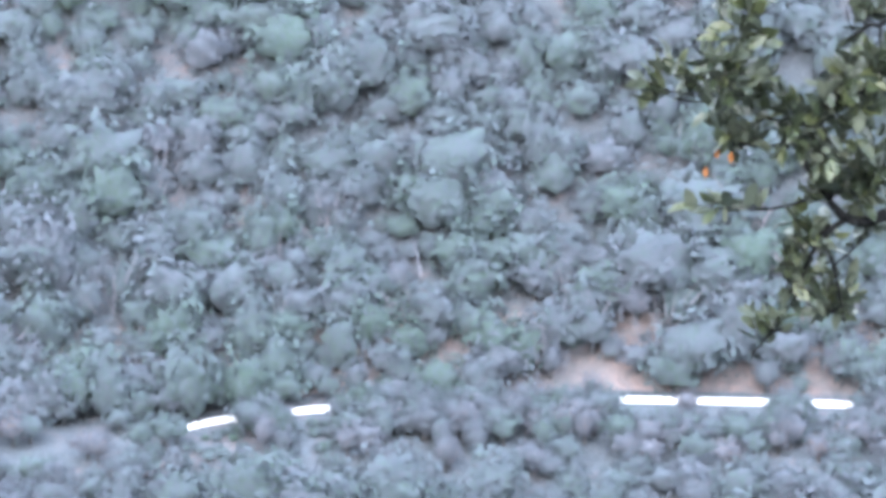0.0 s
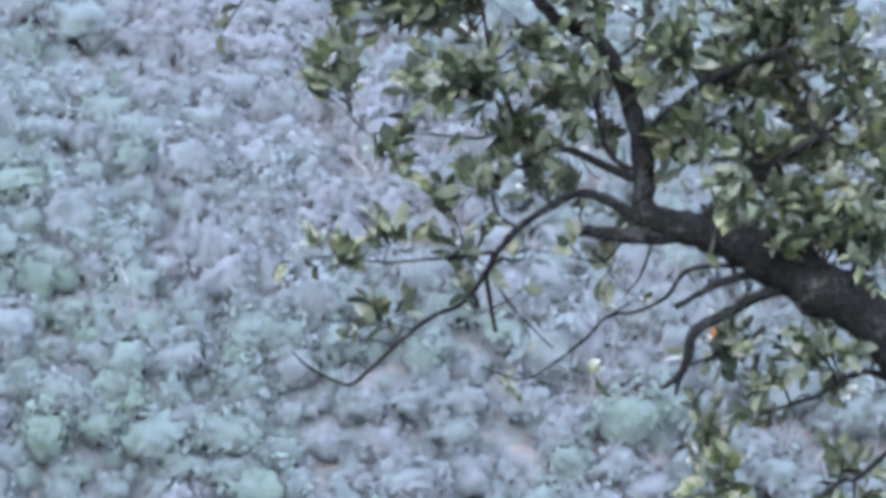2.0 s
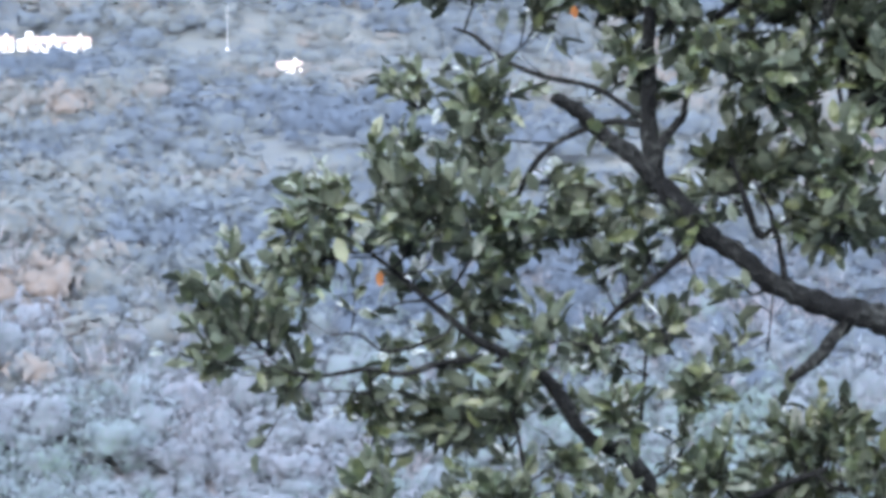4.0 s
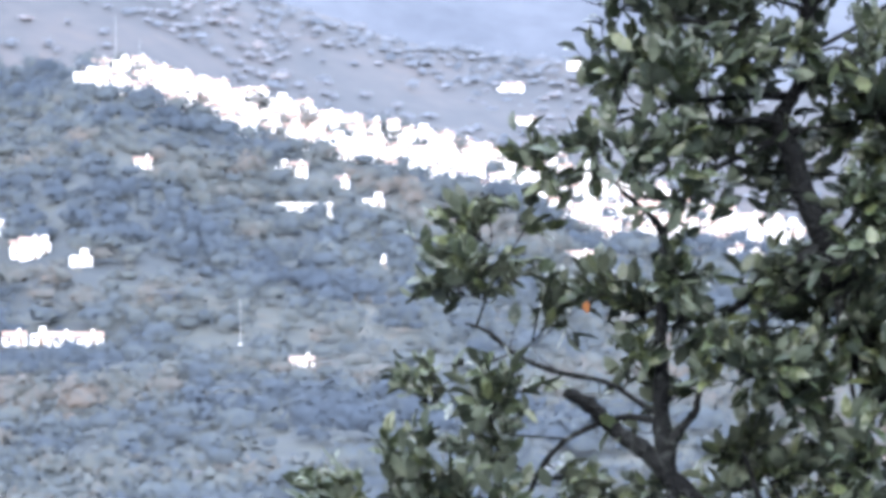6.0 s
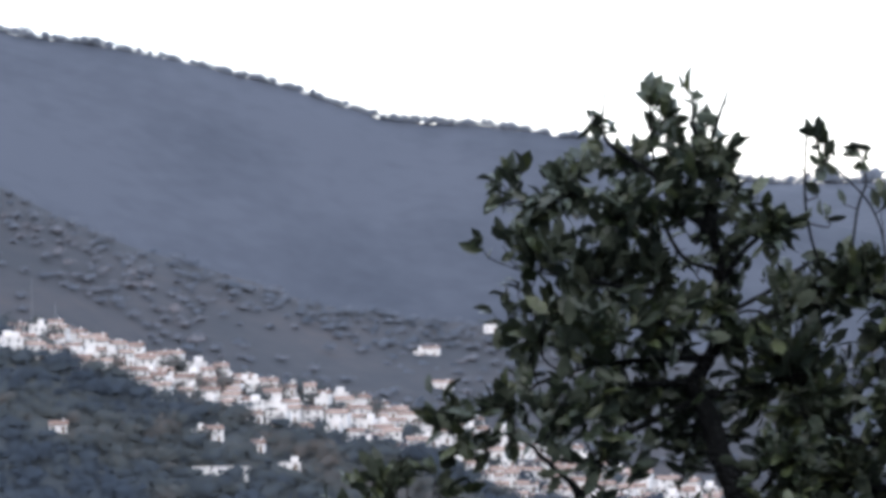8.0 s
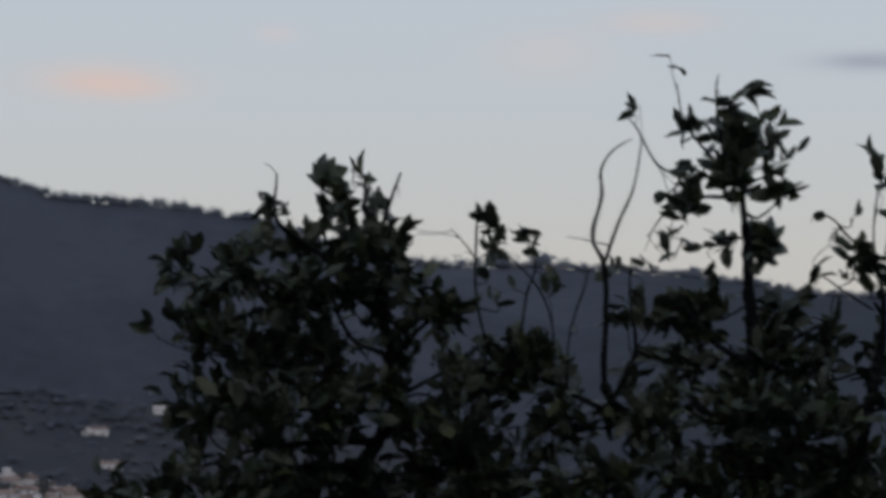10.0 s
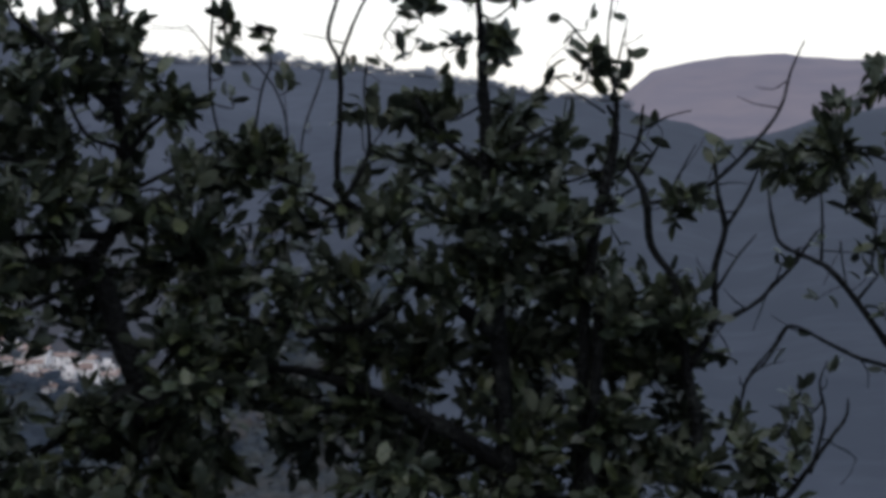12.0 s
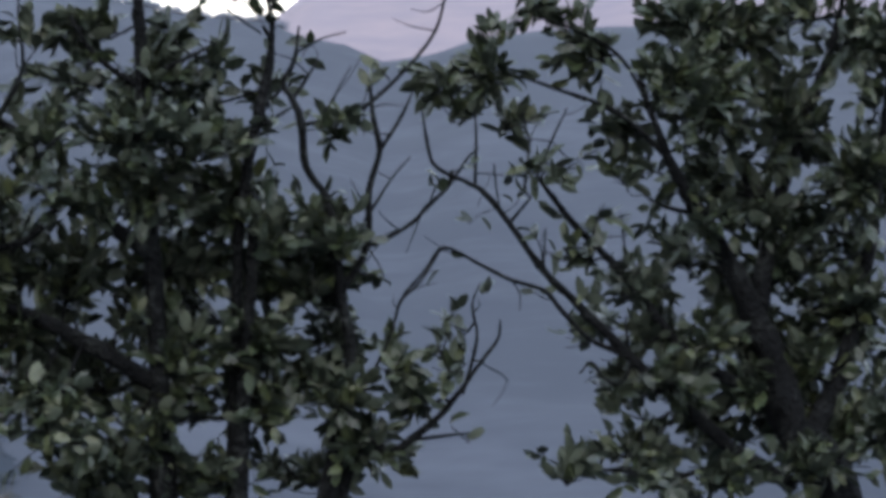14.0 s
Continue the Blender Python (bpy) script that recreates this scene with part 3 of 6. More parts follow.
# ---------------------------------------------------------------- white village
def house(az, r, wide, deep, high, turn, roof="gable", label="whitewashed village house with a terracotta roof", lift=0.0):
    x, y = r * math.sin(radians(az)), r * math.cos(radians(az))
    h = new("house")
    h.matrix_world = pose(x, y, float(ground(x, y)) - .6 + lift, 0, 0, turn - az)
    tagged(h, label, "house", "houses of the village")
    bm = bmesh.new()
    box(bm, 0, 0, 0, wide, deep, high + .6, .08)
    part("wall", bm, LIMEWASH, h)
    bm = bmesh.new()
    top = high + .6
    if roof == "gable":
        rise = deep * .2
        ey, ex = deep / 2 + .35, wide / 2 + .3
        for t0, t1 in ((0, .22),):
            pts = [(-ex, -ey, top + t0 - .08), (ex, -ey, top + t0 - .08), (ex, 0, top + rise), (-ex, 0, top + rise), (-ex, ey, top + t0 - .08), (ex, ey, top + t0 - .08)]
            lo = [bm.verts.new(q_) for q_ in pts]
            hi = [bm.verts.new((a, b, c + t1)) for a, b, c in pts]
            for a, b, c, d in ((0, 1, 2, 3), (3, 2, 5, 4)):
                bm.faces.new([lo[a], lo[b], lo[c], lo[d]])
                bm.faces.new([hi[a], hi[b], hi[c], hi[d]])
            for a, b in ((0, 1), (1, 2), (2, 5), (5, 4), (4, 3), (3, 0)):
                bm.faces.new([lo[a], lo[b], hi[b], hi[a]])
        part("roof", bm, ROOFTILE, h)
        bm = bmesh.new()
        box(bm, wide * .25, deep * .12, top + rise * .5, .7, .7, rise * .5 + .9, .05)
        part("chimney", bm, LIMEWASH, h)
    else:
        box(bm, 0, 0, top, wide + .2, deep + .2, .25, .05)
        part("roof", bm, FLATROOF, h)
        bm = bmesh.new()
        box(bm, wide * .2, deep * .1, top + .25, wide * .35, deep * .4, 2.2, .06)
        part("roof_room", bm, LIMEWASH, h)
    n = max(2, int(wide / 3.6))
    for s in range(1 if high < 4.5 else 2):
        for i in range(n):
            wx = (i + .5) / n * wide - wide / 2
            bm = bmesh.new()
            if s == 0 and i == n // 2:
                box(bm, wx, -deep / 2 - .02, .6, 1.0, .12, 2.1, .02)
                part("door", bm, DOORWOOD, h)
            else:
                box(bm, wx, -deep / 2 - .02, 1.6 + 2.8 * s, .9, .12, 1.2, .02)
                part("window", bm, PANE, h)
    return h


hr = random.Random(11)
for row in range(7):
    az = -10.25 + .11 * row
    while az < 1.55:
        wide = hr.uniform(5, 9.5)
        if az > -9.9 or row in (2, 3, 4, 5):
            r_ = 1422 + (1540 - 1422) * row / 6 + hr.uniform(-7, 7)
            if hr.random() < (.76 if row in (0, 3) else .93):
                house(az, r_, wide, hr.uniform(5.5, 8), hr.choice((2.9, 3.2, 4.2, 5.2, 5.6)), hr.uniform(-20, 20), "gable" if hr.random() < .7 else "flat", lift=hr.uniform(-1.2, .4))
        az += math.degrees((wide + hr.uniform(-.8, 3.5)) / 1480)

for az, el_r, wide, high, roof in FARMS:
    house(az, el_r, wide * .8, 6, high * .85, hr.uniform(-10, 10), roof, "whitewashed farmhouse standing alone among trees", -.8)


def terrace_wall(az, r, wide, high, thick, label):
    x, y = r * math.sin(radians(az)), r * math.cos(radians(az))
    w = new("retaining_wall")
    w.matrix_world = pose(x, y, float(ground(x, y)) + 1.7, 0, 0, -az)
    tagged(w, label, "wall", kind="structure")
    bm = bmesh.new()
    box(bm, 0, 0, -4.0, wide, thick, high + 4.5, .05)
    part("masonry", bm, LIMEWASH, w)
    bm = bmesh.new()
    box(bm, 0, 0, high + .5, wide + .2, thick + .2, .15, .03)
    part("coping", bm, FLATROOF, w)


terrace_wall(-6.6, 1277, 20, 1.9, .8, "long whitewashed retaining wall below the village")


def mast(az, r, high, thick, label):
    x, y = r * math.sin(radians(az)), r * math.cos(radians(az))
    m = new("mast")
    m.matrix_world = pose(x, y, float(ground(x, y)), 0, 0, 0)
    tagged(m, label, "mast")
    bm = bmesh.new()
    bmesh.ops.create_cone(bm, cap_ends=True, segments=8, radius1=thick, radius2=thick * .4, depth=high, matrix=Matrix.Translation((0, 0, high / 2)))
    part("pole", bm, STEEL, m)
    bm = bmesh.new()
    box(bm, 0, 0, 0, thick * 5, thick * 5, .5, .05)
    part("footing", bm, CONCRETE, m)
    for k in (.72, .86):
        bm = bmesh.new()
        box(bm, 0, 0, high * k, thick * 9, thick * .8, thick * .8, .01)
        part("crossarm", bm, STEEL, m)


mast(-9.57, 1530, 22, .1, "thin grey steel mast above the white village")
mast(-9.2, 1530, 14, .12, "thin grey steel mast above the white village")
mast(-7.63, 1012, 13, .16, "thin pale pole standing among valley trees")


# ---------------------------------------------------------------- holm oaks before the lookout
def hermite(pts, n):
    """A smooth line through a few control points (x, y, z, radius)."""
    pts = np.asarray(pts, dtype=float)
    m = np.gradient(pts, axis=0)
    outp = []
    for i in range(len(pts) - 1):
        for t in np.linspace(0, 1, n, endpoint=False):
            a, b = 2 * t ** 3 - 3 * t * t + 1, t ** 3 - 2 * t * t + t
            outp.append(a * pts[i] + b * m[i] + (1 - a) * pts[i + 1] + (t ** 3 - t * t) * m[i + 1])
    outp.append(pts[-1])
    outp = np.array(outp)
    outp[:, 3] = np.maximum(outp[:, 3], .0009)
    return outp


def tube(line, sides, rng_, rough=.08):
    """Verts and faces of a tapered, slightly knotty branch along a line."""
    p_, rad = line[:, :3], line[:, 3]
    t = np.gradient(p_, axis=0)
    t /= np.maximum(np.linalg.norm(t, axis=1), 1e-9)[:, None]
    side = np.cross(t, np.array([0, 1, .15]))
    side /= np.maximum(np.linalg.norm(side, axis=1), 1e-6)[:, None]
    other = np.cross(t, side)
    ang = np.arange(sides) * 2 * np.pi / sides
    rr = rad[:, None] * (1 + rough * rng_.normal(size=(len(line), sides)))
    v = p_[:, None, :] + rr[..., None] * (np.cos(ang)[None, :, None] * side[:, None, :] + np.sin(ang)[None, :, None] * other[:, None, :])
    v = np.concatenate([v.reshape(-1, 3), p_[:1], p_[-1:]])
    fa = []
    for i in range(len(line) - 1):
        for j in range(sides):
            a, b = i * sides + j, i * sides + (j + 1) % sides
            fa.append((a, b, b + sides))
            fa.append((a, b + sides, a + sides))
    e = len(v) - 2
    for j in range(sides):
        fa.append((e, (j + 1) % sides, j))
        fa.append((e + 1, (len(line) - 1) * sides + j, (len(line) - 1) * sides + (j + 1) % sides))
    return v, np.array(fa)


# one leaf: a folded, arched oval blade with a few blunt teeth and a paler underside
def leaf_shape(fold, arch, wide):
    """A broad oval leaf of unit length, folded along its midrib, with a top and an underside."""
    rows_ = ((0, 0), (.32, .25), (.72, .24), (1.0, 0))
    v, fa, first = [], [], []
    for s, w in rows_:
        first.append(len(v))
        zc = -arch * (s - .15) ** 2
        for k in ((0,) if w == 0 else (-1, 0, 1)):
            v.append((k * w * wide, s, zc + (fold * w if k else 0)))
    fa += [(0, 2, 1), (0, 3, 2)]
    for a, c in zip(first[1:-2], first[2:-1]):
        fa += [(a, a + 1, c + 1), (a, c + 1, c), (a + 1, a + 2, c + 2), (a + 1, c + 2, c + 1)]
    a, tip = first[-2], first[-1]
    fa += [(a, a + 1, tip), (a + 1, a + 2, tip)]
    v, fa = np.array(v), np.array(fa)
    low = v.copy()
    low[:, 2] -= .012
    return np.concatenate([v, low]), np.concatenate([fa, fa[:, ::-1] + len(v)]), np.repeat([0, 1], len(fa))


LEAVES = [leaf_shape(.3, .35, .84), leaf_shape(.2, .15, .95), leaf_shape(.4, .5, .76), leaf_shape(.15, -.2, .9)]


class Oak:
    """A holm oak: trunk and limbs first, then twigs and leaves grown on sprays."""

    def __init__(self, label, base, seed, leaf_size=(.03, .056), loose=1.08, lush=2.2):
        self.root = new("holm_oak")
        self.root.location = base
        tagged(self.root, label, "tree", "holm oaks before the lookout")
        self.base = np.array(base)
        self.leaf_size, self.loose, self.lush = leaf_size, loose, lush
        self.rng = np.random.default_rng(seed)
        self.lines, self.leaf, self.twigs = [], [], []

    def limb(self, pts, name="branch", y0=7.0, y1=None):
        """Control points (x, z, thickness in metres); the depth runs from y0 to y1."""
        y1 = y0 if y1 is None else y1
        n = len(pts)
        full = [(x, y0 + (y1 - y0) * i / max(1, n - 1) + .03 * math.sin(3.1 * x + 4.7 * z), z, w / 2) for i, (x, z, w) in enumerate(pts)]
        thick = max(w for _, _, w in pts)
        if self.lines and name == "branch":
            known = np.concatenate(self.lines)
            gap = np.linalg.norm(known[:, :3] - np.array(full[0][:3]), axis=1)
            near = int(np.argmin(gap))
            if .004 < gap[near] < .22:
                full.insert(0, (*known[near, :3], min(full[0][3], known[near, 3])))
        line = hermite(full, 5 if thick > .02 else 4)
        v, fa = tube(line, 12 if thick > .04 else 8 if thick > .012 else 5, self.rng, .13 if thick > .02 else .06)
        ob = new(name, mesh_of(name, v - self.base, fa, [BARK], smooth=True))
        ob.parent = self.root
        self.lines.append(line)

    def spray(self, rows, depth=0.0, spread=1.0):
        """Leafy sprays: centre x, z, half width, half height, number of leaves."""
        for x, z, rx, rz, n in rows:
            rg = self.rng
            if n > 20:
                rx, rz = rx * self.loose, rz * self.loose
            ry = max(rx, rz) * .9
            y = 7.0 + depth + float(rg.normal()) * .11
            c = np.array([x, y, z])
            allp = np.concatenate(self.lines)
            cost = np.linalg.norm((allp[:, :3] - c) * (1, .6, 1), axis=1) + np.where(allp[:, 2] > z + .02, .08, 0)
            a = allp[int(np.argmin(cost))]
            n = max(1, int(n * (1.45 if n < 25 else self.lush) * spread))
            shoots = max(1, round(n / 6))
            hub = c + rg.normal(size=3) * (rx * .2, .01, rz * .2)
            mid = (a[:3] + hub) / 2 + rg.normal(size=3) * .012 + (0, 0, -.01)
            w0 = min(a[3] * .8, .004)
            stem = hermite([(*a[:3], w0), (*mid, w0 * .8), (*hub, .0016)], 3)
            self.twigs.append(stem)
            left = n
            for s in range(shoots):
                d = rg.normal(size=3)
                d[2] += .45
                d /= np.linalg.norm(d)
                end = c + d * (rx, ry, rz) * rg.uniform(.2, .95)
                start = stem[int(rg.integers(len(stem) // 2, len(stem)))][:3]
                bend = (start + end) / 2 + rg.normal(size=3) * .012
                shoot = hermite([(*start, .0017), (*bend, .0013), (*end, .0009)], 2)
                self.twigs.append(shoot)
                k = left if s == shoots - 1 else min(left, int(rg.integers(5, 10)))
                left -= k
                for j in range(k):
                    f_ = 1 - .8 * (j / max(1, k)) ** .9
                    at = shoot[min(len(shoot) - 1, int(f_ * len(shoot)))][:3] + rg.normal(size=3) * .003
                    along = end - start
                    along = along / max(np.linalg.norm(along), 1e-6)
                    way = along * .75 + rg.normal(size=3) * .48 + (0, 0, .18)
                    if j == 0:
                        way = along + rg.normal(size=3) * .25
                    self.leaf.append((at, way, rg.normal(size=3) + (0, -.1, .75), rg.uniform(*self.leaf_size), int(rg.integers(0, 4)), float(np.clip(rg.normal(.5, .24), 0, 1))))

    def withered(self, x, z, size_):
        """A single orange dead leaf hanging on its twig."""
        v, fa, ix = LEAVES[1]
        allp = np.concatenate(self.twigs)
        a = allp[int(np.argmin(np.linalg.norm((allp[:, :3] - (x, 7.0, z)) * (1, .3, 1), axis=1)))]
        y = float(a[1]) - .02
        self.twigs.append(hermite([(*a[:3], .0012), ((a[0] + x) / 2, y, (a[2] + z) / 2, .001), (x, y, z, .0009)], 3))
        o = new("withered_leaf", mesh_of("withered_leaf", v * size_ * (1.3, 1, 1), fa, [WITHERED, WITHERED], index=ix, smooth=True))
        o.parent = self.root
        o.matrix_local = Matrix.Translation(np.array((x, y, z)) - self.base) @ pose(0, 0, 0, -100, 15, 40)
        tagged(o, "withered orange leaf")

    def finish(self, bounds):
        """Build twigs and leaves; leaves inside the plan stretch bounds (x from, x to) come as separate parts, up to 300."""
        # short side twigs along the thinner branches, some with a few leaves
        for line in list(self.lines):
            if line[:, 3].max() > .011:
                continue
            for i in range(2, len(line), 3):
                if self.rng.random() < .5:
                    continue
                a = line[i]
                d = self.rng.normal(size=3) * (1, .6, 1) + (0, 0, -.1)
                d *= self.rng.uniform(.03, .1) / np.linalg.norm(d)
                w = min(a[3] * .7, .0022)
                self.twigs.append(hermite([(*a[:3], w), (*(a[:3] + d * .5 + self.rng.normal(size=3) * .006), w * .7), (*(a[:3] + d), .0008)], 3))
                if self.rng.random() < .45:
                    for _ in range(int(self.rng.integers(1, 5))):
                        self.leaf.append((a[:3] + d * self.rng.uniform(.6, 1), d / np.linalg.norm(d) * .6 + self.rng.normal(size=3) * .6, self.rng.normal(size=3) + (0, -.35, .9), self.rng.uniform(*self.leaf_size), int(self.rng.integers(0, 4)), float(np.clip(self.rng.normal(.5, .24), 0, 1))))
        V, F, b = [], [], 0
        for line in self.twigs:
            v, fa = tube(line, 3, self.rng, .03)
            V.append(v)
            F.append(fa + b)
            b += len(v)
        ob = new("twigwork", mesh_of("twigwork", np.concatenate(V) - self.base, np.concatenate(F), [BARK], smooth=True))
        ob.parent = self.root
        tagged(ob, "thin dark twigs", kind="stuff")
        own = [mesh_of("leaf", v, fa, [LEAF_TOP_ONE, LEAF_UNDER], tone=np.full(len(v), .5), index=ix, smooth=True) for v, fa, ix in LEAVES]
        V, F, T, I, b, single_n = [], [], [], [], 0, 0
        for at, way, up, size_, kind, tone in self.leaf:
            yv = way / np.linalg.norm(way)
            xv = np.cross(yv, up)
            xv /= max(np.linalg.norm(xv), 1e-6)
            zv = np.cross(xv, yv)
            m = np.stack([xv, yv, zv], 1) * size_
            if single_n < 300 and bounds[0] < at[0] < bounds[1]:
                o = new("leaf", own[kind])
                o.parent = self.root
                loc = at - self.base
                o.matrix_local = Matrix([[*m[0], loc[0]], [*m[1], loc[1]], [*m[2], loc[2]], [0, 0, 0, 1]])
                single_n += 1
                continue
            v, fa, ix = LEAVES[kind]
            V.append(v @ m.T + at)
            F.append(fa + b)
            T.append(np.full(len(v), tone))
            I.append(ix)
            b += len(v)
        ob = new("foliage", mesh_of("foliage", np.concatenate(V) - self.base, np.concatenate(F), [LEAF_TOP, LEAF_UNDER], tone=np.concatenate(T), index=np.concatenate(I), smooth=True))
        ob.parent = self.root
        tagged(ob, "dense leathery dark green leaves with grey undersides", kind="stuff")



oak_a = Oak("spreading holm oak with leathery leaves and a dark bare limb", (0.75, 7.0, -2.7), 3, (.032, .06), 1.24, 1.8)
oak_a.limb([(0.76, -2.75, 0.24), (0.74, -1.6, 0.2), (0.74, -0.6, 0.18), (0.7, 0.2, 0.15), (0.6, 0.68, 0.12), (0.46, 0.95, 0.09), (0.294, 1.124, 0.068), (0.25, 1.244, 0.059), (0.225, 1.342, 0.055)], "trunk")
oak_a.limb([(0.231, 1.294, 0.066), (0.206, 1.371, 0.057), (0.174, 1.436, 0.048), (0.136, 1.545, 0.039), (0.114, 1.605, 0.035), (0.146, 1.665, 0.026), (0.173, 1.741, 0.02), (0.152, 1.828, 0.015)], "limb")
oak_a.limb([(0.179, 1.757, 0.024), (0.163, 1.834, 0.02), (0.148, 1.91, 0.018), (0.143, 1.987, 0.013), (0.121, 2.086, 0.009)])
oak_a.limb([(0.119, 1.609, 0.02), (0.059, 1.607, 0.015), (-0.011, 1.605, 0.011)])
oak_a.limb([(0.265, 1.359, 0.05), (0.189, 1.348, 0.042), (0.102, 1.299, 0.029), (0.004, 1.228, 0.011)], "limb")
oak_a.limb([(0.179, 1.744, 0.011), (0.228, 1.768, 0.01), (0.283, 1.8, 0.009), (0.337, 1.843, 0.005)])
oak_a.limb([(0.7, -0.65, 0.12), (0.431, -0.229, 0.114), (0.297, -0.135, 0.103), (0.184, -0.065, 0.094), (0.072, -0.023, 0.075), (-0.029, 0.004, 0.055), (-0.069, 0.035, 0.046)], "limb")
oak_a.limb([(-0.058, 0.018, 0.044), (-0.052, 0.104, 0.042), (-0.075, 0.218, 0.039), (-0.115, 0.319, 0.033), (-0.176, 0.398, 0.029)], "limb")
oak_a.limb([(-0.175, 0.38, 0.031), (-0.241, 0.413, 0.029), (-0.308, 0.514, 0.026), (-0.386, 0.565, 0.022), (-0.452, 0.598, 0.018), (-0.529, 0.659, 0.013), (-0.607, 0.726, 0.01), (-0.662, 0.77, 0.007)])
oak_a.limb([(0.06, -0.019, 0.044), (-0.04, -0.028, 0.035), (-0.119, -0.025, 0.029), (-0.192, -0.014, 0.02)])
oak_a.limb([(-0.063, 0.006, 0.024), (-0.119, 0.04, 0.022), (-0.181, 0.057, 0.02), (-0.231, 0.034, 0.018), (-0.288, -0.001, 0.015), (-0.344, -0.059, 0.014), (-0.367, -0.106, 0.012), (-0.413, -0.165, 0.01), (-0.481, -0.2, 0.009), (-0.55, -0.26, 0.009), (-0.608, -0.319, 0.008), (-0.648, -0.349, 0.008), (-0.694, -0.332, 0.007), (-0.733, -0.309, 0.005), (-0.762, -0.279, 0.003)])
oak_a.limb([(-0.367, -0.1, 0.011), (-0.356, -0.176, 0.01), (-0.347, -0.225, 0.008)])
oak_a.limb([(-0.356, -0.106, 0.007), (-0.311, -0.175, 0.005), (-0.232, -0.257, 0.003)])
oak_a.limb([(-0.55, -0.262, 0.005), (-0.607, -0.248, 0.004), (-0.653, -0.261, 0.003)])
oak_a.limb([(-0.515, -0.224, 0.005), (-0.561, -0.213, 0.004), (-0.606, -0.219, 0.003)])
oak_a.limb([(-0.608, -0.313, 0.004), (-0.642, -0.296, 0.003), (-0.671, -0.314, 0.002)])
oak_a.limb([(-0.344, -0.059, 0.009), (-0.435, -0.072, 0.008), (-0.503, -0.078, 0.007), (-0.571, -0.084, 0.005), (-0.661, -0.073, 0.004), (-0.718, -0.08, 0.003)])
oak_a.limb([(0.33, -0.17, 0.034), (0.263, -0.136, 0.031), (0.185, -0.148, 0.026), (0.118, -0.183, 0.023), (0.051, -0.219, 0.022), (0.038, -0.266, 0.02), (0.023, -0.307, 0.016), (-0.016, -0.339, 0.009)])
oak_a.limb([(0.026, -0.301, 0.013), (0.018, -0.327, 0.011), (0.014, -0.351, 0.007)])
oak_a.limb([(0.173, -0.102, 0.02), (0.117, -0.119, 0.018), (0.073, -0.137, 0.015), (0.011, -0.173, 0.013)])
oak_a.limb([(0.117, -0.091, 0.011), (0.033, -0.1, 0.011), (-0.006, -0.15, 0.009), (-0.062, -0.179, 0.008), (-0.124, -0.191, 0.007), (-0.164, -0.233, 0.007), (-0.22, -0.28, 0.005), (-0.288, -0.325, 0.005), (-0.345, -0.311, 0.004), (-0.379, -0.299, 0.003)])
oak_a.limb([(-0.04, -0.057, 0.007), (-0.062, -0.115, 0.005), (-0.085, -0.139, 0.003)])
oak_a.limb([(0.55, -0.45, 0.05), (0.433, -0.318, 0.015), (0.356, -0.315, 0.013), (0.301, -0.351, 0.01), (0.244, -0.369, 0.008), (0.177, -0.394, 0.005)])
oak_a.limb([(0.62, -0.8, 0.05), (0.398, -0.939, 0.024), (0.32, -0.953, 0.02), (0.26, -0.88, 0.013), (0.201, -0.783, 0.01), (0.118, -0.687, 0.007), (0.071, -0.591, 0.004)])
oak_a.limb([(0.32, -0.953, 0.015), (0.275, -0.99, 0.012), (0.242, -1.053, 0.01), (0.22, -1.129, 0.007), (0.175, -1.205, 0.004), (0.129, -1.263, 0.003)])
oak_a.limb([(0.275, -0.99, 0.009), (0.301, -1.09, 0.007), (0.327, -1.215, 0.003)])
oak_a.limb([(0.385, -0.516, 0.011), (0.353, -0.524, 0.009), (0.309, -0.553, 0.005)])
oak_a.limb([(0.6, -0.1, 0.11), (0.5, 0.5, 0.07), (0.361, 0.634, 0.055), (0.286, 0.662, 0.05), (0.199, 0.689, 0.044), (0.122, 0.722, 0.039), (0.066, 0.772, 0.038), (-0.011, 0.816, 0.035)], "limb")
oak_a.limb([(0.012, 0.804, 0.042), (-0.043, 0.859, 0.042), (-0.109, 0.93, 0.039), (-0.153, 0.974, 0.033), (-0.208, 1.012, 0.029), (-0.252, 1.056, 0.029), (-0.302, 1.084, 0.022)], "limb")
oak_a.limb([(0.286, 0.667, 0.035), (0.243, 0.611, 0.029), (0.211, 0.567, 0.025), (0.162, 0.525, 0.015)])
oak_a.limb([(0.149, 0.717, 0.011), (0.145, 0.772, 0.01), (0.12, 0.849, 0.007)])
oak_a.limb([(0.127, 0.717, 0.005), (0.124, 0.661, 0.004), (0.117, 0.583, 0.003)])
oak_a.limb([(-0.098, 0.919, 0.033), (-0.098, 0.98, 0.029), (-0.076, 1.013, 0.02), (-0.049, 1.046, 0.015), (-0.038, 1.09, 0.011), (0.011, 1.167, 0.007), (0.021, 1.2, 0.003)])
oak_a.limb([(-0.109, 0.941, 0.035), (-0.115, 1.035, 0.031), (-0.115, 1.123, 0.029), (-0.115, 1.233, 0.022), (-0.11, 1.342, 0.018), (-0.11, 1.397, 0.013), (-0.159, 1.441, 0.009), (-0.197, 1.473, 0.005)])
oak_a.limb([(-0.108, 1.386, 0.01), (-0.088, 1.44, 0.008), (-0.067, 1.495, 0.005)])
oak_a.limb([(-0.12, 1.024, 0.013), (-0.175, 1.035, 0.013), (-0.23, 1.023, 0.012), (-0.296, 0.99, 0.011), (-0.34, 0.946, 0.011), (-0.373, 0.879, 0.009), (-0.395, 0.812, 0.005)])
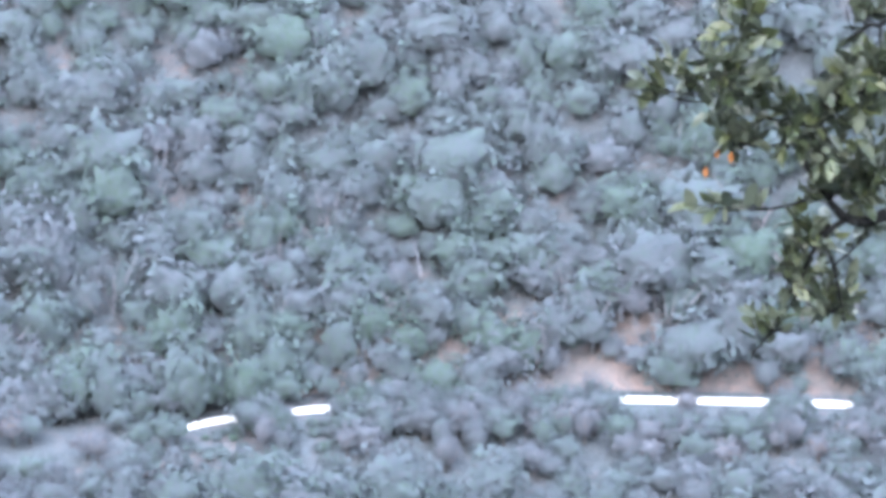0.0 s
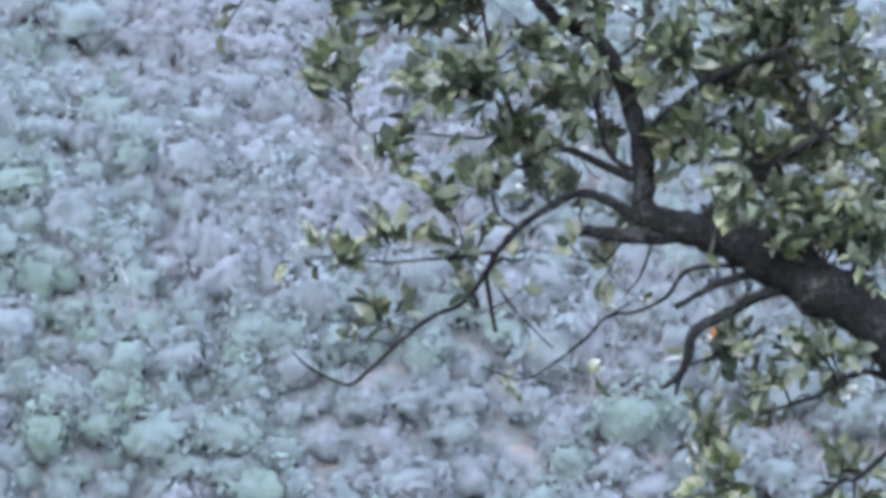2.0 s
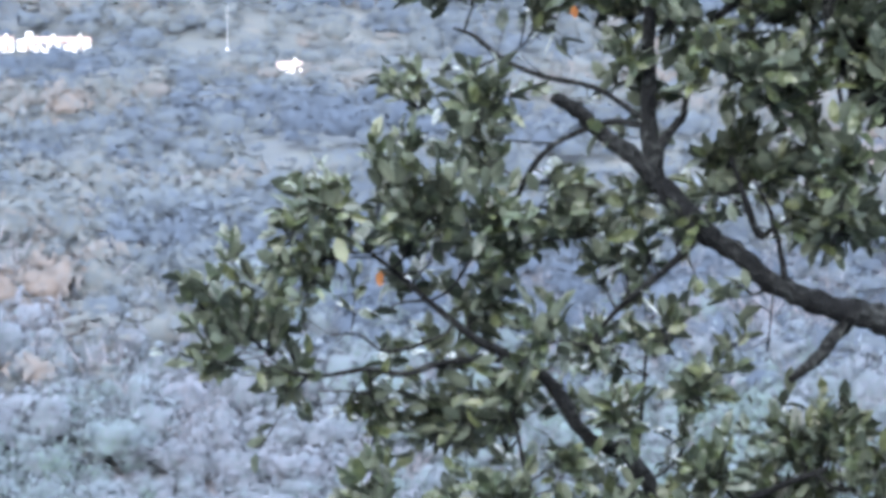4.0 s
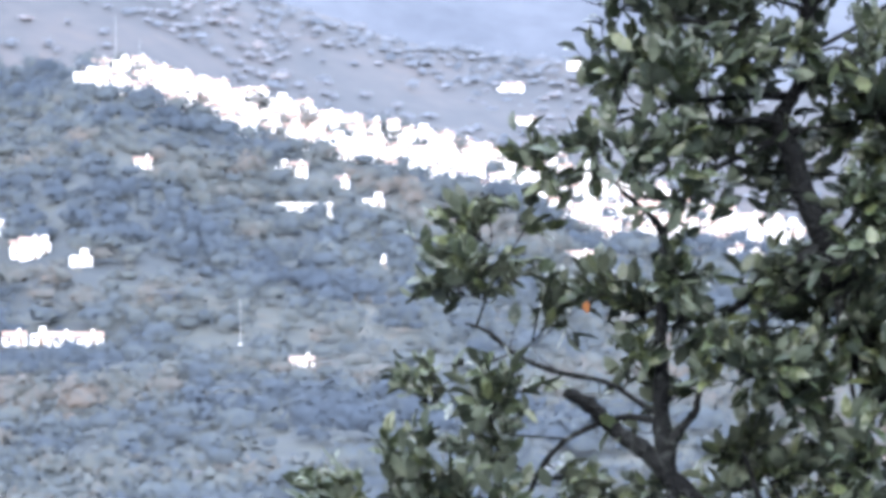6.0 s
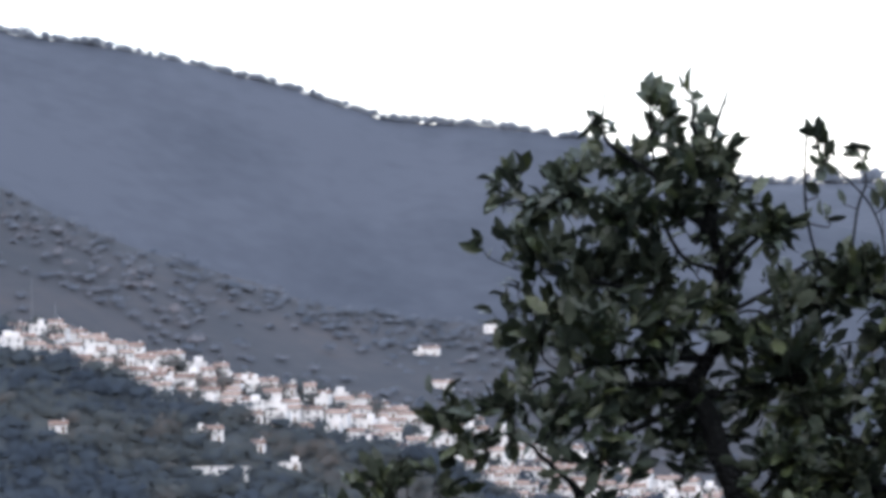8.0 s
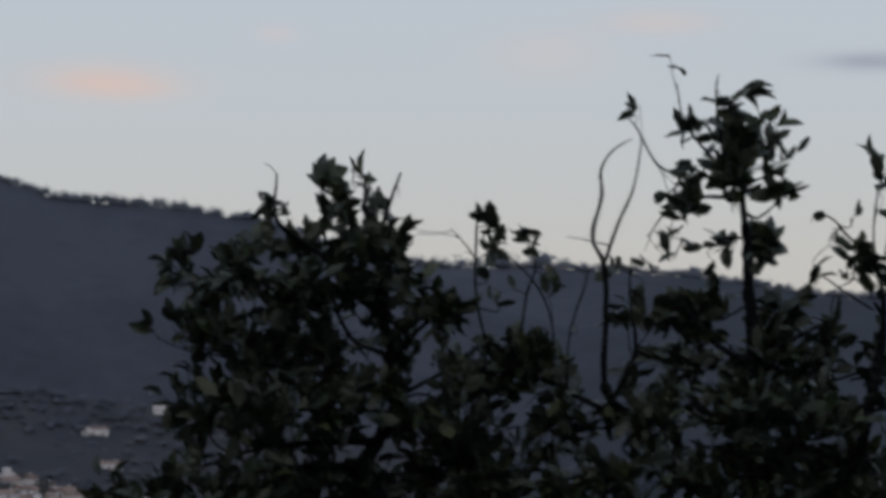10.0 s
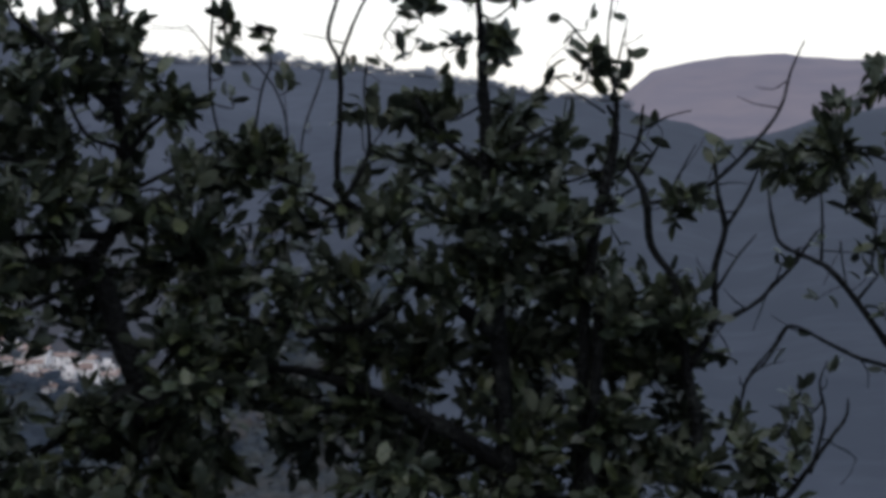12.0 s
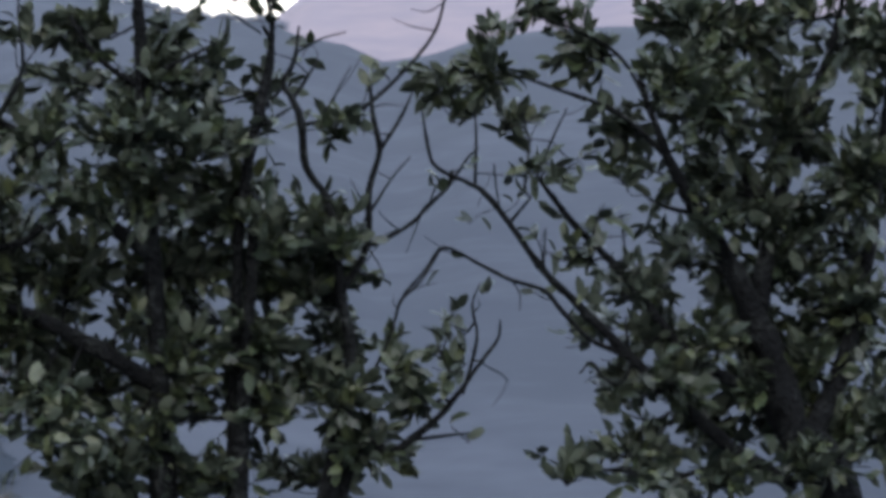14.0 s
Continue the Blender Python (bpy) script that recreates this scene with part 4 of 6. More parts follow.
oak_a.limb([(-0.131, 1.046, 0.011), (-0.219, 1.101, 0.011), (-0.318, 1.122, 0.011), (-0.395, 1.155, 0.01), (-0.45, 1.199, 0.009), (-0.494, 1.216, 0.005)])
oak_a.limb([(-0.395, 1.161, 0.005), (-0.483, 1.122, 0.004), (-0.561, 1.083, 0.003)])
oak_a.limb([(-0.307, 0.992, 0.005), (-0.373, 0.995, 0.004), (-0.428, 1.001, 0.003)])
oak_a.limb([(0.149, 0.733, 0.013), (0.137, 0.804, 0.01), (0.121, 0.859, 0.009), (0.088, 0.925, 0.005)])
oak_a.limb([(-0.439, 1.298, 0.005), (-0.406, 1.353, 0.004), (-0.378, 1.397, 0.003)])
oak_a.limb([(-0.091, 0.108, 0.013), (-0.13, 0.153, 0.013), (-0.147, 0.256, 0.011), (-0.13, 0.437, 0.009), (-0.12, 0.571, 0.005)])
oak_a.limb([(-0.062, 0.08, 0.02), (-0.13, 0.11, 0.019), (-0.197, 0.141, 0.016), (-0.253, 0.152, 0.013), (-0.309, 0.209, 0.011), (-0.353, 0.322, 0.009), (-0.375, 0.435, 0.005)])
oak_a.limb([(-0.386, 0.559, 0.013), (-0.519, 0.553, 0.013), (-0.597, 0.53, 0.013), (-0.664, 0.541, 0.011), (-0.754, 0.529, 0.008), (-0.821, 0.535, 0.004)])
oak_a.limb([(-0.53, 0.603, 0.007), (-0.63, 0.575, 0.007), (-0.686, 0.608, 0.005), (-0.742, 0.608, 0.003)])
oak_a.limb([(-0.665, 0.496, 0.007), (-0.709, 0.498, 0.005), (-0.766, 0.499, 0.003)])
oak_a.limb([(-0.365, 0.169, 0.007), (-0.454, 0.174, 0.005), (-0.533, 0.179, 0.004), (-0.6, 0.178, 0.003)])
oak_a.limb([(-0.011, 0.816, 0.018), (-0.076, 0.749, 0.015), (-0.153, 0.683, 0.013), (-0.197, 0.638, 0.009), (-0.241, 0.571, 0.004)])
oak_a.limb([(-0.057, 0.143, 0.022), (-0.013, 0.2, 0.022), (0.048, 0.257, 0.02), (0.125, 0.303, 0.015), (0.235, 0.349, 0.011)])
oak_a.limb([(0.061, -0.017, 0.026), (0.105, 0.047, 0.024), (0.182, 0.099, 0.02), (0.292, 0.168, 0.013)])
oak_a.limb([(-0.552, 0.676, 0.008), (-0.607, 0.67, 0.005), (-0.63, 0.651, 0.003)])
oak_a.limb([(0.099, 0.815, 0.015), (0.066, 0.903, 0.011), (0.044, 0.969, 0.007)])
oak_a.limb([(0.272, 1.2, 0.022), (0.278, 1.014, 0.018), (0.262, 0.904, 0.011), (0.241, 0.794, 0.007)])
oak_a.limb([(0.25, 1.124, 0.009), (0.262, 1.036, 0.008), (0.278, 0.948, 0.005)])
oak_a.limb([(0.142, 1.906, 0.029), (0.147, 1.982, 0.022), (0.13, 2.048, 0.015), (0.113, 2.103, 0.01), (0.113, 2.163, 0.004)])
oak_a.limb([(0.142, 1.906, 0.022), (0.087, 1.949, 0.015), (0.032, 2.014, 0.011), (-0.056, 2.079, 0.007), (-0.059, 2.172, 0.004)])
oak_a.limb([(0.13, 2.015, 0.013), (0.152, 2.092, 0.009), (0.181, 2.175, 0.004)])
oak_a.limb([(0.109, 1.938, 0.015), (0, 1.959, 0.013), (-0.109, 1.969, 0.01), (-0.207, 1.963, 0.007), (-0.261, 1.957, 0.003)])
oak_a.limb([(0.093, 1.85, 0.009), (0.049, 1.938, 0.008), (0.032, 2.08, 0.005), (0.026, 2.146, 0.003)])
oak_a.limb([(0.154, 1.752, 0.018), (0.034, 1.784, 0.013), (-0.086, 1.805, 0.009), (-0.195, 1.826, 0.005)])
oak_a.limb([(0.144, 1.654, 0.02), (0.035, 1.653, 0.013), (-0.085, 1.641, 0.01), (-0.193, 1.608, 0.007)])
oak_a.limb([(0.15, 1.588, 0.018), (0.003, 1.522, 0.013), (-0.105, 1.456, 0.009), (-0.182, 1.477, 0.005), (-0.258, 1.51, 0.004), (-0.312, 1.477, 0.003)])
oak_a.limb([(-0.104, 1.303, 0.011), (-0.116, 1.39, 0.01), (-0.16, 1.445, 0.008), (-0.203, 1.483, 0.005)])
oak_a.limb([(0.154, 1.785, 0.013), (0.208, 1.862, 0.01), (0.263, 1.907, 0.007)])
oak_a.spray([
    (-0.042, -0.689, 0.066, 0.066, 38), (0.071, -0.591, 0.077, 0.099, 55), (0.118, -0.687, 0.099, 0.077, 60), (0.074, -0.784, 0.06, 0.055, 32), (0.223, -0.746, 0.099, 0.099, 80), (0.312, -0.66, 0.099, 0.132, 110),
    (0.354, -0.552, 0.066, 0.066, 40), (0.115, -0.507, 0.066, 0.044, 30), (0.03, -0.907, 0.033, 0.044, 14), (0.272, -0.867, 0.066, 0.066, 50), (0.352, -0.878, 0.077, 0.099, 80), (0.252, -1.003, 0.044, 0.066, 35),
    (0.219, -1.091, 0.044, 0.077, 40), (0.175, -1.205, 0.038, 0.049, 22), (0.303, -1.165, 0.066, 0.055, 40), (0.328, -1.228, 0.033, 0.033, 14), (0.38, -1.039, 0.022, 0.044, 10), (-0.088, -0.695, 0.027, 0.033, 10)
])
oak_a.spray([
    (0.128, -0.307, 0.088, 0.066, 48), (0.073, -0.449, 0.066, 0.066, 34), (0.263, -0.224, 0.11, 0.044, 36), (0.398, -0.294, 0.044, 0.044, 20), (0.382, -0.59, 0.066, 0.066, 35), (0.186, -0.389, 0.055, 0.044, 18),
    (-0.57, -0.038, 0.066, 0.049, 24), (-0.662, -0.085, 0.06, 0.038, 22), (-0.56, -0.154, 0.049, 0.044, 24), (-0.401, -0.141, 0.033, 0.049, 14), (-0.456, 0.067, 0.055, 0.044, 18), (-0.366, 0.067, 0.055, 0.066, 25),
    (-0.287, 0.137, 0.066, 0.055, 30), (-0.557, 0.135, 0.044, 0.066, 16), (-0.141, -0.093, 0.038, 0.077, 20), (-0.062, -0.214, 0.015, 0.024, 3), (-0.198, -0.047, 0.027, 0.033, 6), (-0.288, -0.082, 0.02, 0.013, 2)
])
oak_a.spray([
    (-0.254, 0.068, 0.055, 0.044, 16), (0.329, -0.043, 0.077, 0.066, 35), (0.216, 0.014, 0.044, 0.022, 6), (0.395, -0.008, 0.044, 0.099, 30), (-0.435, -0.06, 0.066, 0.044, 18), (-0.707, -0.074, 0.022, 0.022, 6),
    (-0.898, 0.624, 0.121, 0.099, 90), (-0.987, 0.669, 0.055, 0.088, 30), (-1, 0.568, 0.066, 0.055, 30), (-0.844, 0.512, 0.077, 0.066, 40), (-0.879, 0.399, 0.02, 0.024, 3), (-0.8, 0.433, 0.027, 0.033, 8),
    (-0.796, 0.748, 0.088, 0.132, 90), (-0.772, 0.837, 0.099, 0.055, 50), (-0.55, 0.815, 0.088, 0.077, 60), (-0.407, 0.771, 0.099, 0.121, 110), (-0.463, 0.626, 0.099, 0.088, 80), (-0.263, 0.815, 0.099, 0.066, 50)
])
oak_a.spray([
    (-0.142, 0.749, 0.088, 0.088, 50), (-0.308, 0.626, 0.077, 0.055, 35), (-0.208, 0.593, 0.055, 0.066, 30), (-0.087, 0.627, 0.066, 0.088, 40), (-0.009, 0.493, 0.088, 0.066, 45), (0.046, 0.605, 0.044, 0.055, 14),
    (-0.665, 0.434, 0.066, 0.088, 50), (-0.656, 0.298, 0.055, 0.066, 35), (-0.69, 0.24, 0.022, 0.016, 4), (-0.531, 0.412, 0.11, 0.11, 110), (-0.431, 0.299, 0.121, 0.088, 100), (-0.397, 0.469, 0.099, 0.077, 60),
    (-0.175, 0.459, 0.066, 0.077, 35), (-0.264, 0.345, 0.066, 0.088, 30), (-0.175, 0.278, 0.044, 0.066, 25), (0.003, 0.347, 0.077, 0.088, 60), (0.158, 0.382, 0.099, 0.066, 70), (0.268, 0.405, 0.099, 0.066, 80)
])
oak_a.spray([
    (0.335, 0.327, 0.066, 0.088, 50), (0.103, 0.257, 0.099, 0.077, 70), (0.225, 0.258, 0.099, 0.066, 70), (0.026, 0.166, 0.066, 0.066, 45), (0.149, 0.144, 0.088, 0.055, 50), (0.293, 0.157, 0.088, 0.066, 50),
    (0.294, 0.031, 0.066, 0.066, 35), (-0.32, 0.163, 0.077, 0.066, 45), (-0.219, 0.198, 0.055, 0.055, 25), (-0.579, 0.104, 0.033, 0.044, 8), (0.219, 0.838, 0.077, 0.066, 40), (0.317, 0.816, 0.066, 0.077, 40),
    (-0.773, 0.877, 0.066, 0.055, 40), (-0.84, 0.81, 0.055, 0.044, 20), (-0.941, 0.742, 0.055, 0.055, 22), (-0.605, 1.066, 0.055, 0.066, 35), (-0.617, 0.967, 0.066, 0.066, 40), (-0.539, 0.9, 0.099, 0.077, 80)
])
oak_a.spray([
    (-0.462, 0.967, 0.088, 0.066, 70), (-0.428, 1.078, 0.088, 0.066, 60), (-0.483, 1.056, 0.044, 0.033, 15), (-0.584, 0.833, 0.077, 0.055, 45), (-0.406, 0.857, 0.088, 0.066, 60), (-0.285, 0.902, 0.055, 0.044, 25),
    (-0.252, 0.857, 0.066, 0.055, 30), (-0.153, 0.858, 0.055, 0.055, 25), (-0.605, 1.133, 0.044, 0.033, 12), (-0.522, 1.138, 0.016, 0.016, 3), (-0.505, 1.397, 0.077, 0.06, 42), (-0.549, 1.309, 0.066, 0.088, 52),
    (-0.472, 1.32, 0.066, 0.077, 45), (-0.395, 1.298, 0.055, 0.044, 20), (-0.373, 1.419, 0.049, 0.049, 16), (-0.318, 1.243, 0.066, 0.077, 40), (-0.252, 1.276, 0.066, 0.055, 40), (-0.175, 1.254, 0.077, 0.077, 50)
])
oak_a.spray([
    (-0.088, 1.309, 0.066, 0.088, 60), (-0.066, 1.2, 0.055, 0.088, 50), (-0.175, 1.156, 0.066, 0.055, 30), (-0.12, 1.09, 0.066, 0.066, 40), (-0.022, 1.123, 0.038, 0.049, 12), (0.055, 0.969, 0.088, 0.066, 60),
    (0.164, 0.948, 0.077, 0.066, 40), (0.011, 0.892, 0.066, 0.055, 30), (0.273, 0.948, 0.066, 0.099, 50), (0.23, 0.838, 0.077, 0.066, 40), (0.045, 0.704, 0.033, 0.044, 12), (-0.054, 0.792, 0.044, 0.044, 12),
    (0.141, 1.233, 0.088, 0.077, 70), (0.065, 1.145, 0.088, 0.066, 60), (0.152, 1.101, 0.077, 0.055, 50), (0.261, 1.2, 0.055, 0.088, 60), (0.097, 1.288, 0.066, 0.066, 40), (-0.241, 1.067, 0.022, 0.022, 3)
])
oak_a.spray([
    (-0.345, 1.502, 0.066, 0.077, 32), (-0.257, 1.546, 0.055, 0.044, 22), (-0.389, 1.557, 0.033, 0.033, 8), (0.288, 1.36, 0.055, 0.066, 30), (0.287, 1.708, 0.055, 0.077, 26), (0.38, 1.778, 0.055, 0.077, 30),
    (0.336, 1.625, 0.077, 0.088, 44), (0.273, 1.888, 0.066, 0.049, 20), (-0.067, 2.101, 0.055, 0.038, 14), (0.031, 2.146, 0.038, 0.033, 9), (0.086, 2.168, 0.013, 0.024, 3), (0.113, 2.169, 0.013, 0.024, 3),
    (0.043, 2.08, 0.066, 0.044, 18), (0.141, 2.103, 0.044, 0.066, 22), (0.108, 2.037, 0.088, 0.044, 44), (-0.001, 2.025, 0.077, 0.044, 34), (-0.11, 2.035, 0.044, 0.033, 14), (-0.218, 1.968, 0.055, 0.049, 24)
])
oak_a.spray([
    (-0.261, 1.957, 0.022, 0.022, 5), (-0.142, 1.947, 0.088, 0.066, 50), (-0.033, 1.926, 0.088, 0.066, 60), (0.087, 1.949, 0.077, 0.066, 50), (0.164, 1.982, 0.044, 0.055, 22), (0.219, 1.95, 0.024, 0.031, 8),
    (0.252, 1.895, 0.049, 0.044, 26), (-0.195, 1.837, 0.066, 0.066, 46), (-0.086, 1.816, 0.099, 0.077, 75), (0.033, 1.828, 0.088, 0.088, 60), (-0.183, 1.717, 0.066, 0.066, 42), (-0.075, 1.696, 0.11, 0.088, 90),
    (0.067, 1.719, 0.099, 0.077, 70), (-0.139, 1.586, 0.099, 0.077, 70), (-0.019, 1.565, 0.099, 0.066, 60), (0.09, 1.588, 0.066, 0.066, 40), (-0.258, 1.564, 0.044, 0.033, 12), (0.186, 1.862, 0.044, 0.044, 18)
])
oak_a.spray([
    (0.198, 1.687, 0.077, 0.066, 40), (0.143, 1.752, 0.044, 0.055, 20), (-0.051, 1.456, 0.099, 0.055, 32), (0.112, 1.478, 0.088, 0.066, 44), (-0.16, 1.477, 0.055, 0.033, 10), (-0.301, 1.477, 0.02, 0.013, 3),
    (0.254, 1.206, 0.088, 0.088, 60), (0.319, 1.119, 0.077, 0.088, 50), (0.167, 1.14, 0.066, 0.066, 36), (0.091, 1.118, 0.055, 0.066, 30), (0.003, 1.162, 0.044, 0.055, 16), (0.276, 1.293, 0.066, 0.066, 40)
])
oak_a.spray([
    (-0.665, 0.83, 0.067, 0.073, 23), (-0.539, 0.795, 0.059, 0.065, 30), (-0.441, 0.773, 0.086, 0.076, 27), (-0.297, 0.808, 0.083, 0.071, 31), (-0.195, 0.766, 0.08, 0.075, 22), (-0.709, 0.647, 0.068, 0.077, 16),
    (-0.588, 0.694, 0.081, 0.062, 31), (-0.441, 0.661, 0.068, 0.076, 16), (-0.313, 0.635, 0.062, 0.077, 20), (-0.196, 0.704, 0.058, 0.084, 30), (-0.661, 0.517, 0.084, 0.061, 25), (-0.558, 0.535, 0.084, 0.079, 32),
    (-0.461, 0.529, 0.077, 0.079, 26), (-0.281, 0.557, 0.084, 0.069, 25), (-0.15, 0.527, 0.066, 0.064, 20), (-0.675, 0.375, 0.083, 0.069, 22), (-0.535, 0.43, 0.069, 0.058, 17), (-0.429, 0.399, 0.076, 0.068, 32)
], depth=0.2, spread=0.6)
oak_a.spray([
    (-0.296, 0.441, 0.059, 0.086, 33), (-0.149, 0.408, 0.067, 0.06, 19), (-0.53, 0.264, 0.061, 0.065, 20), (-0.399, 0.312, 0.08, 0.077, 24), (-0.271, 0.305, 0.072, 0.061, 16), (-0.215, 0.302, 0.061, 0.059, 33),
    (-0.036, 0.375, 0.078, 0.079, 26), (0.138, 0.377, 0.078, 0.073, 27), (0.245, 0.402, 0.072, 0.061, 30), (-0.022, 0.31, 0.062, 0.082, 19), (0.097, 0.263, 0.082, 0.067, 21), (0.224, 0.315, 0.082, 0.058, 32),
    (-0.045, 0.175, 0.082, 0.081, 18), (0.11, 0.151, 0.078, 0.062, 30), (0.269, 0.135, 0.084, 0.084, 21)
], depth=0.2, spread=0.6)
oak_a.spray([
    (-0.254, 2.005, 0.062, 0.056, 7), (-0.136, 1.954, 0.073, 0.072, 9), (-0.021, 1.996, 0.057, 0.055, 9), (0.111, 1.962, 0.073, 0.073, 8), (0.179, 1.975, 0.071, 0.075, 14), (-0.262, 1.865, 0.07, 0.066, 8),
    (-0.131, 1.9, 0.077, 0.075, 11), (-0.035, 1.848, 0.067, 0.076, 14), (0.085, 1.881, 0.068, 0.064, 8), (0.179, 1.857, 0.054, 0.054, 12), (-0.249, 1.764, 0.065, 0.061, 16), (-0.148, 1.772, 0.057, 0.069, 9),
    (-0.031, 1.751, 0.06, 0.067, 15), (0.059, 1.796, 0.058, 0.072, 12), (0.176, 1.78, 0.057, 0.065, 7), (-0.221, 1.634, 0.077, 0.071, 15), (-0.159, 1.674, 0.078, 0.072, 10), (0.008, 1.653, 0.073, 0.06, 8)
], depth=0.22)
oak_a.spray([
    (0.082, 1.684, 0.062, 0.078, 9), (0.162, 1.69, 0.057, 0.072, 10), (-0.246, 1.578, 0.078, 0.064, 8), (-0.156, 1.581, 0.057, 0.07, 8), (-0.05, 1.554, 0.058, 0.078, 8), (0.088, 1.536, 0.062, 0.078, 11),
    (0.177, 1.561, 0.053, 0.064, 9), (0.021, 1.975, 0.065, 0.065, 8), (0.129, 1.909, 0.061, 0.059, 14), (0.284, 1.899, 0.069, 0.083, 11), (0.02, 1.841, 0.064, 0.082, 13), (0.183, 1.821, 0.077, 0.08, 11),
    (0.303, 1.806, 0.077, 0.077, 8), (-0.012, 1.642, 0.086, 0.077, 6), (0.181, 1.707, 0.086, 0.077, 6), (0.253, 1.668, 0.073, 0.079, 14), (0.054, 1.587, 0.082, 0.06, 13), (0.171, 1.519, 0.073, 0.082, 8)
], depth=0.22)
oak_a.spray([
    (0.291, 1.562, 0.083, 0.08, 10), (-0.016, 1.412, 0.071, 0.082, 11), (0.122, 1.43, 0.08, 0.072, 6), (0.305, 1.394, 0.06, 0.073, 9), (0.186, 1.321, 0.06, 0.076, 13), (0.279, 1.295, 0.082, 0.08, 6),
    (0.143, 1.137, 0.062, 0.082, 7), (0.251, 1.161, 0.067, 0.073, 13)
], depth=0.22)
oak_a.withered(-0.64, 0.737, 0.033)
oak_a.withered(0.051, -0.791, 0.026)
oak_a.withered(0.08, -0.799, 0.024)
oak_a.withered(0.029, -0.828, 0.024)
oak_a.withered(0.088, -0.231, 0.024)
oak_a.withered(-0.258, 1.26, 0.029)
oak_a.spray([
    (0.026, 0.174, 0.06, 0.055, 26), (0.116, 0.094, 0.06, 0.055, 30), (0.217, 0.072, 0.06, 0.055, 34), (0.317, 0.096, 0.06, 0.055, 34), (0.41, 0.154, 0.06, 0.055, 34), (0.381, 0.256, 0.06, 0.055, 30), (0.274, 0.016, 0.06, 0.055, 28), (0.162, -0.02, 0.06, 0.055, 22), (0.418, 0.028, 0.06, 0.055, 30), (-0.141, 0.126, 0.06, 0.055, 22), (-0.041, 0.275, 0.06, 0.055, 24), (-0.152, 0.229, 0.06, 0.055, 20), (-0.286, 0.068, 0.06, 0.055, 14), (-0.174, 0.023, 0.06, 0.055, 16), (-0.062, -0.022, 0.06, 0.055, 12)
], depth=0.08)
oak_a.spray([
    (0.015, 0.948, 0.055, 0.05, 26), (0.124, 0.926, 0.055, 0.05, 30), (0.233, 0.915, 0.055, 0.05, 34), (0.179, 0.838, 0.055, 0.05, 30), (0.058, 0.838, 0.055, 0.05, 22), (0.277, 0.827, 0.055, 0.05, 30), (-0.04, 0.826, 0.055, 0.05, 18), (0.222, 0.981, 0.055, 0.05, 26)
], depth=0.1)
oak_a.spray([
    (0.114, 0.087, 0.05, 0.045, 20), (0.225, 0.053, 0.05, 0.045, 20), (0.348, 0.007, 0.05, 0.045, 26), (0.291, 0.11, 0.05, 0.045, 24), (0.391, 0.087, 0.05, 0.045, 26), (0.35, -0.073, 0.05, 0.045, 22), (0.215, -0.028, 0.05, 0.045, 16), (0.399, -0.039, 0.05, 0.045, 22)
], depth=-0.08)
oak_a.spray([
    (0.129, -0.33, 0.04, 0.04, 14), (0.219, -0.306, 0.04, 0.04, 12), (0.175, -0.401, 0.04, 0.04, 14), (0.073, -0.496, 0.04, 0.04, 14), (0.285, -0.236, 0.04, 0.04, 12), (0.333, -0.388, 0.04, 0.04, 12)
], depth=0.05)
oak_a.finish((-0.35, 0.2))

oak_b = Oak("dense upright holm oak with bare dead twigs among its leaves", (1.1, 7.0, -2.7), 5)
oak_b.limb([(1.1, -2.75, 0.2), (1.12, -1.2, 0.14), (1.08, 0.2, 0.08), (1.073, 1.163, 0.029), (1.07, 1.274, 0.024), (1.069, 1.34, 0.022), (1.066, 1.495, 0.02), (1.074, 1.618, 0.018), (1.095, 1.718, 0.015), (1.121, 1.83, 0.013), (1.125, 1.896, 0.01), (1.107, 1.929, 0.007)], "trunk")
oak_b.limb([(1.1, 0.35, 0.07), (1.287, 1.165, 0.029), (1.27, 1.41, 0.02), (1.244, 1.577, 0.016), (1.197, 1.653, 0.015), (1.184, 1.742, 0.015), (1.167, 1.786, 0.013), (1.149, 1.819, 0.009), (1.171, 1.864, 0.009), (1.18, 1.931, 0.004)], "limb")
oak_b.limb([(1.167, 1.786, 0.009), (1.194, 1.826, 0.007), (1.218, 1.865, 0.003)])
oak_b.limb([(1.179, 1.881, 0.005), (1.226, 1.908, 0.004), (1.277, 1.923, 0.003)])
oak_b.limb([(1.111, 1.735, 0.009), (1.172, 1.775, 0.005)])
oak_b.limb([(1.27, 1.41, 0.018), (1.32, 1.5, 0.014), (1.323, 1.612, 0.013), (1.344, 1.69, 0.013), (1.331, 1.757, 0.01), (1.324, 1.835, 0.005)])
oak_b.limb([(1.344, 1.69, 0.009), (1.388, 1.758, 0.008), (1.415, 1.815, 0.003)])
oak_b.limb([(1.184, 1.737, 0.009), (1.275, 1.755, 0.009), (1.331, 1.79, 0.009), (1.409, 1.865, 0.008), (1.459, 1.933, 0.007), (1.48, 2.007, 0.005), (1.507, 2.069, 0.003)])
oak_b.limb([(1.314, 1.5, 0.01), (1.348, 1.512, 0.009), (1.415, 1.552, 0.008), (1.437, 1.58, 0.007), (1.482, 1.62, 0.007), (1.527, 1.683, 0.005), (1.549, 1.7, 0.003)])
oak_b.limb([(1.318, 1.556, 0.008), (1.368, 1.635, 0.005), (1.407, 1.68, 0.003)])
oak_b.limb([(1.251, 1.788, 0.004), (1.273, 1.833, 0.003), (1.287, 1.856, 0.002)])
oak_b.limb([(1.229, 1.754, 0.004), (1.253, 1.799, 0.003)])
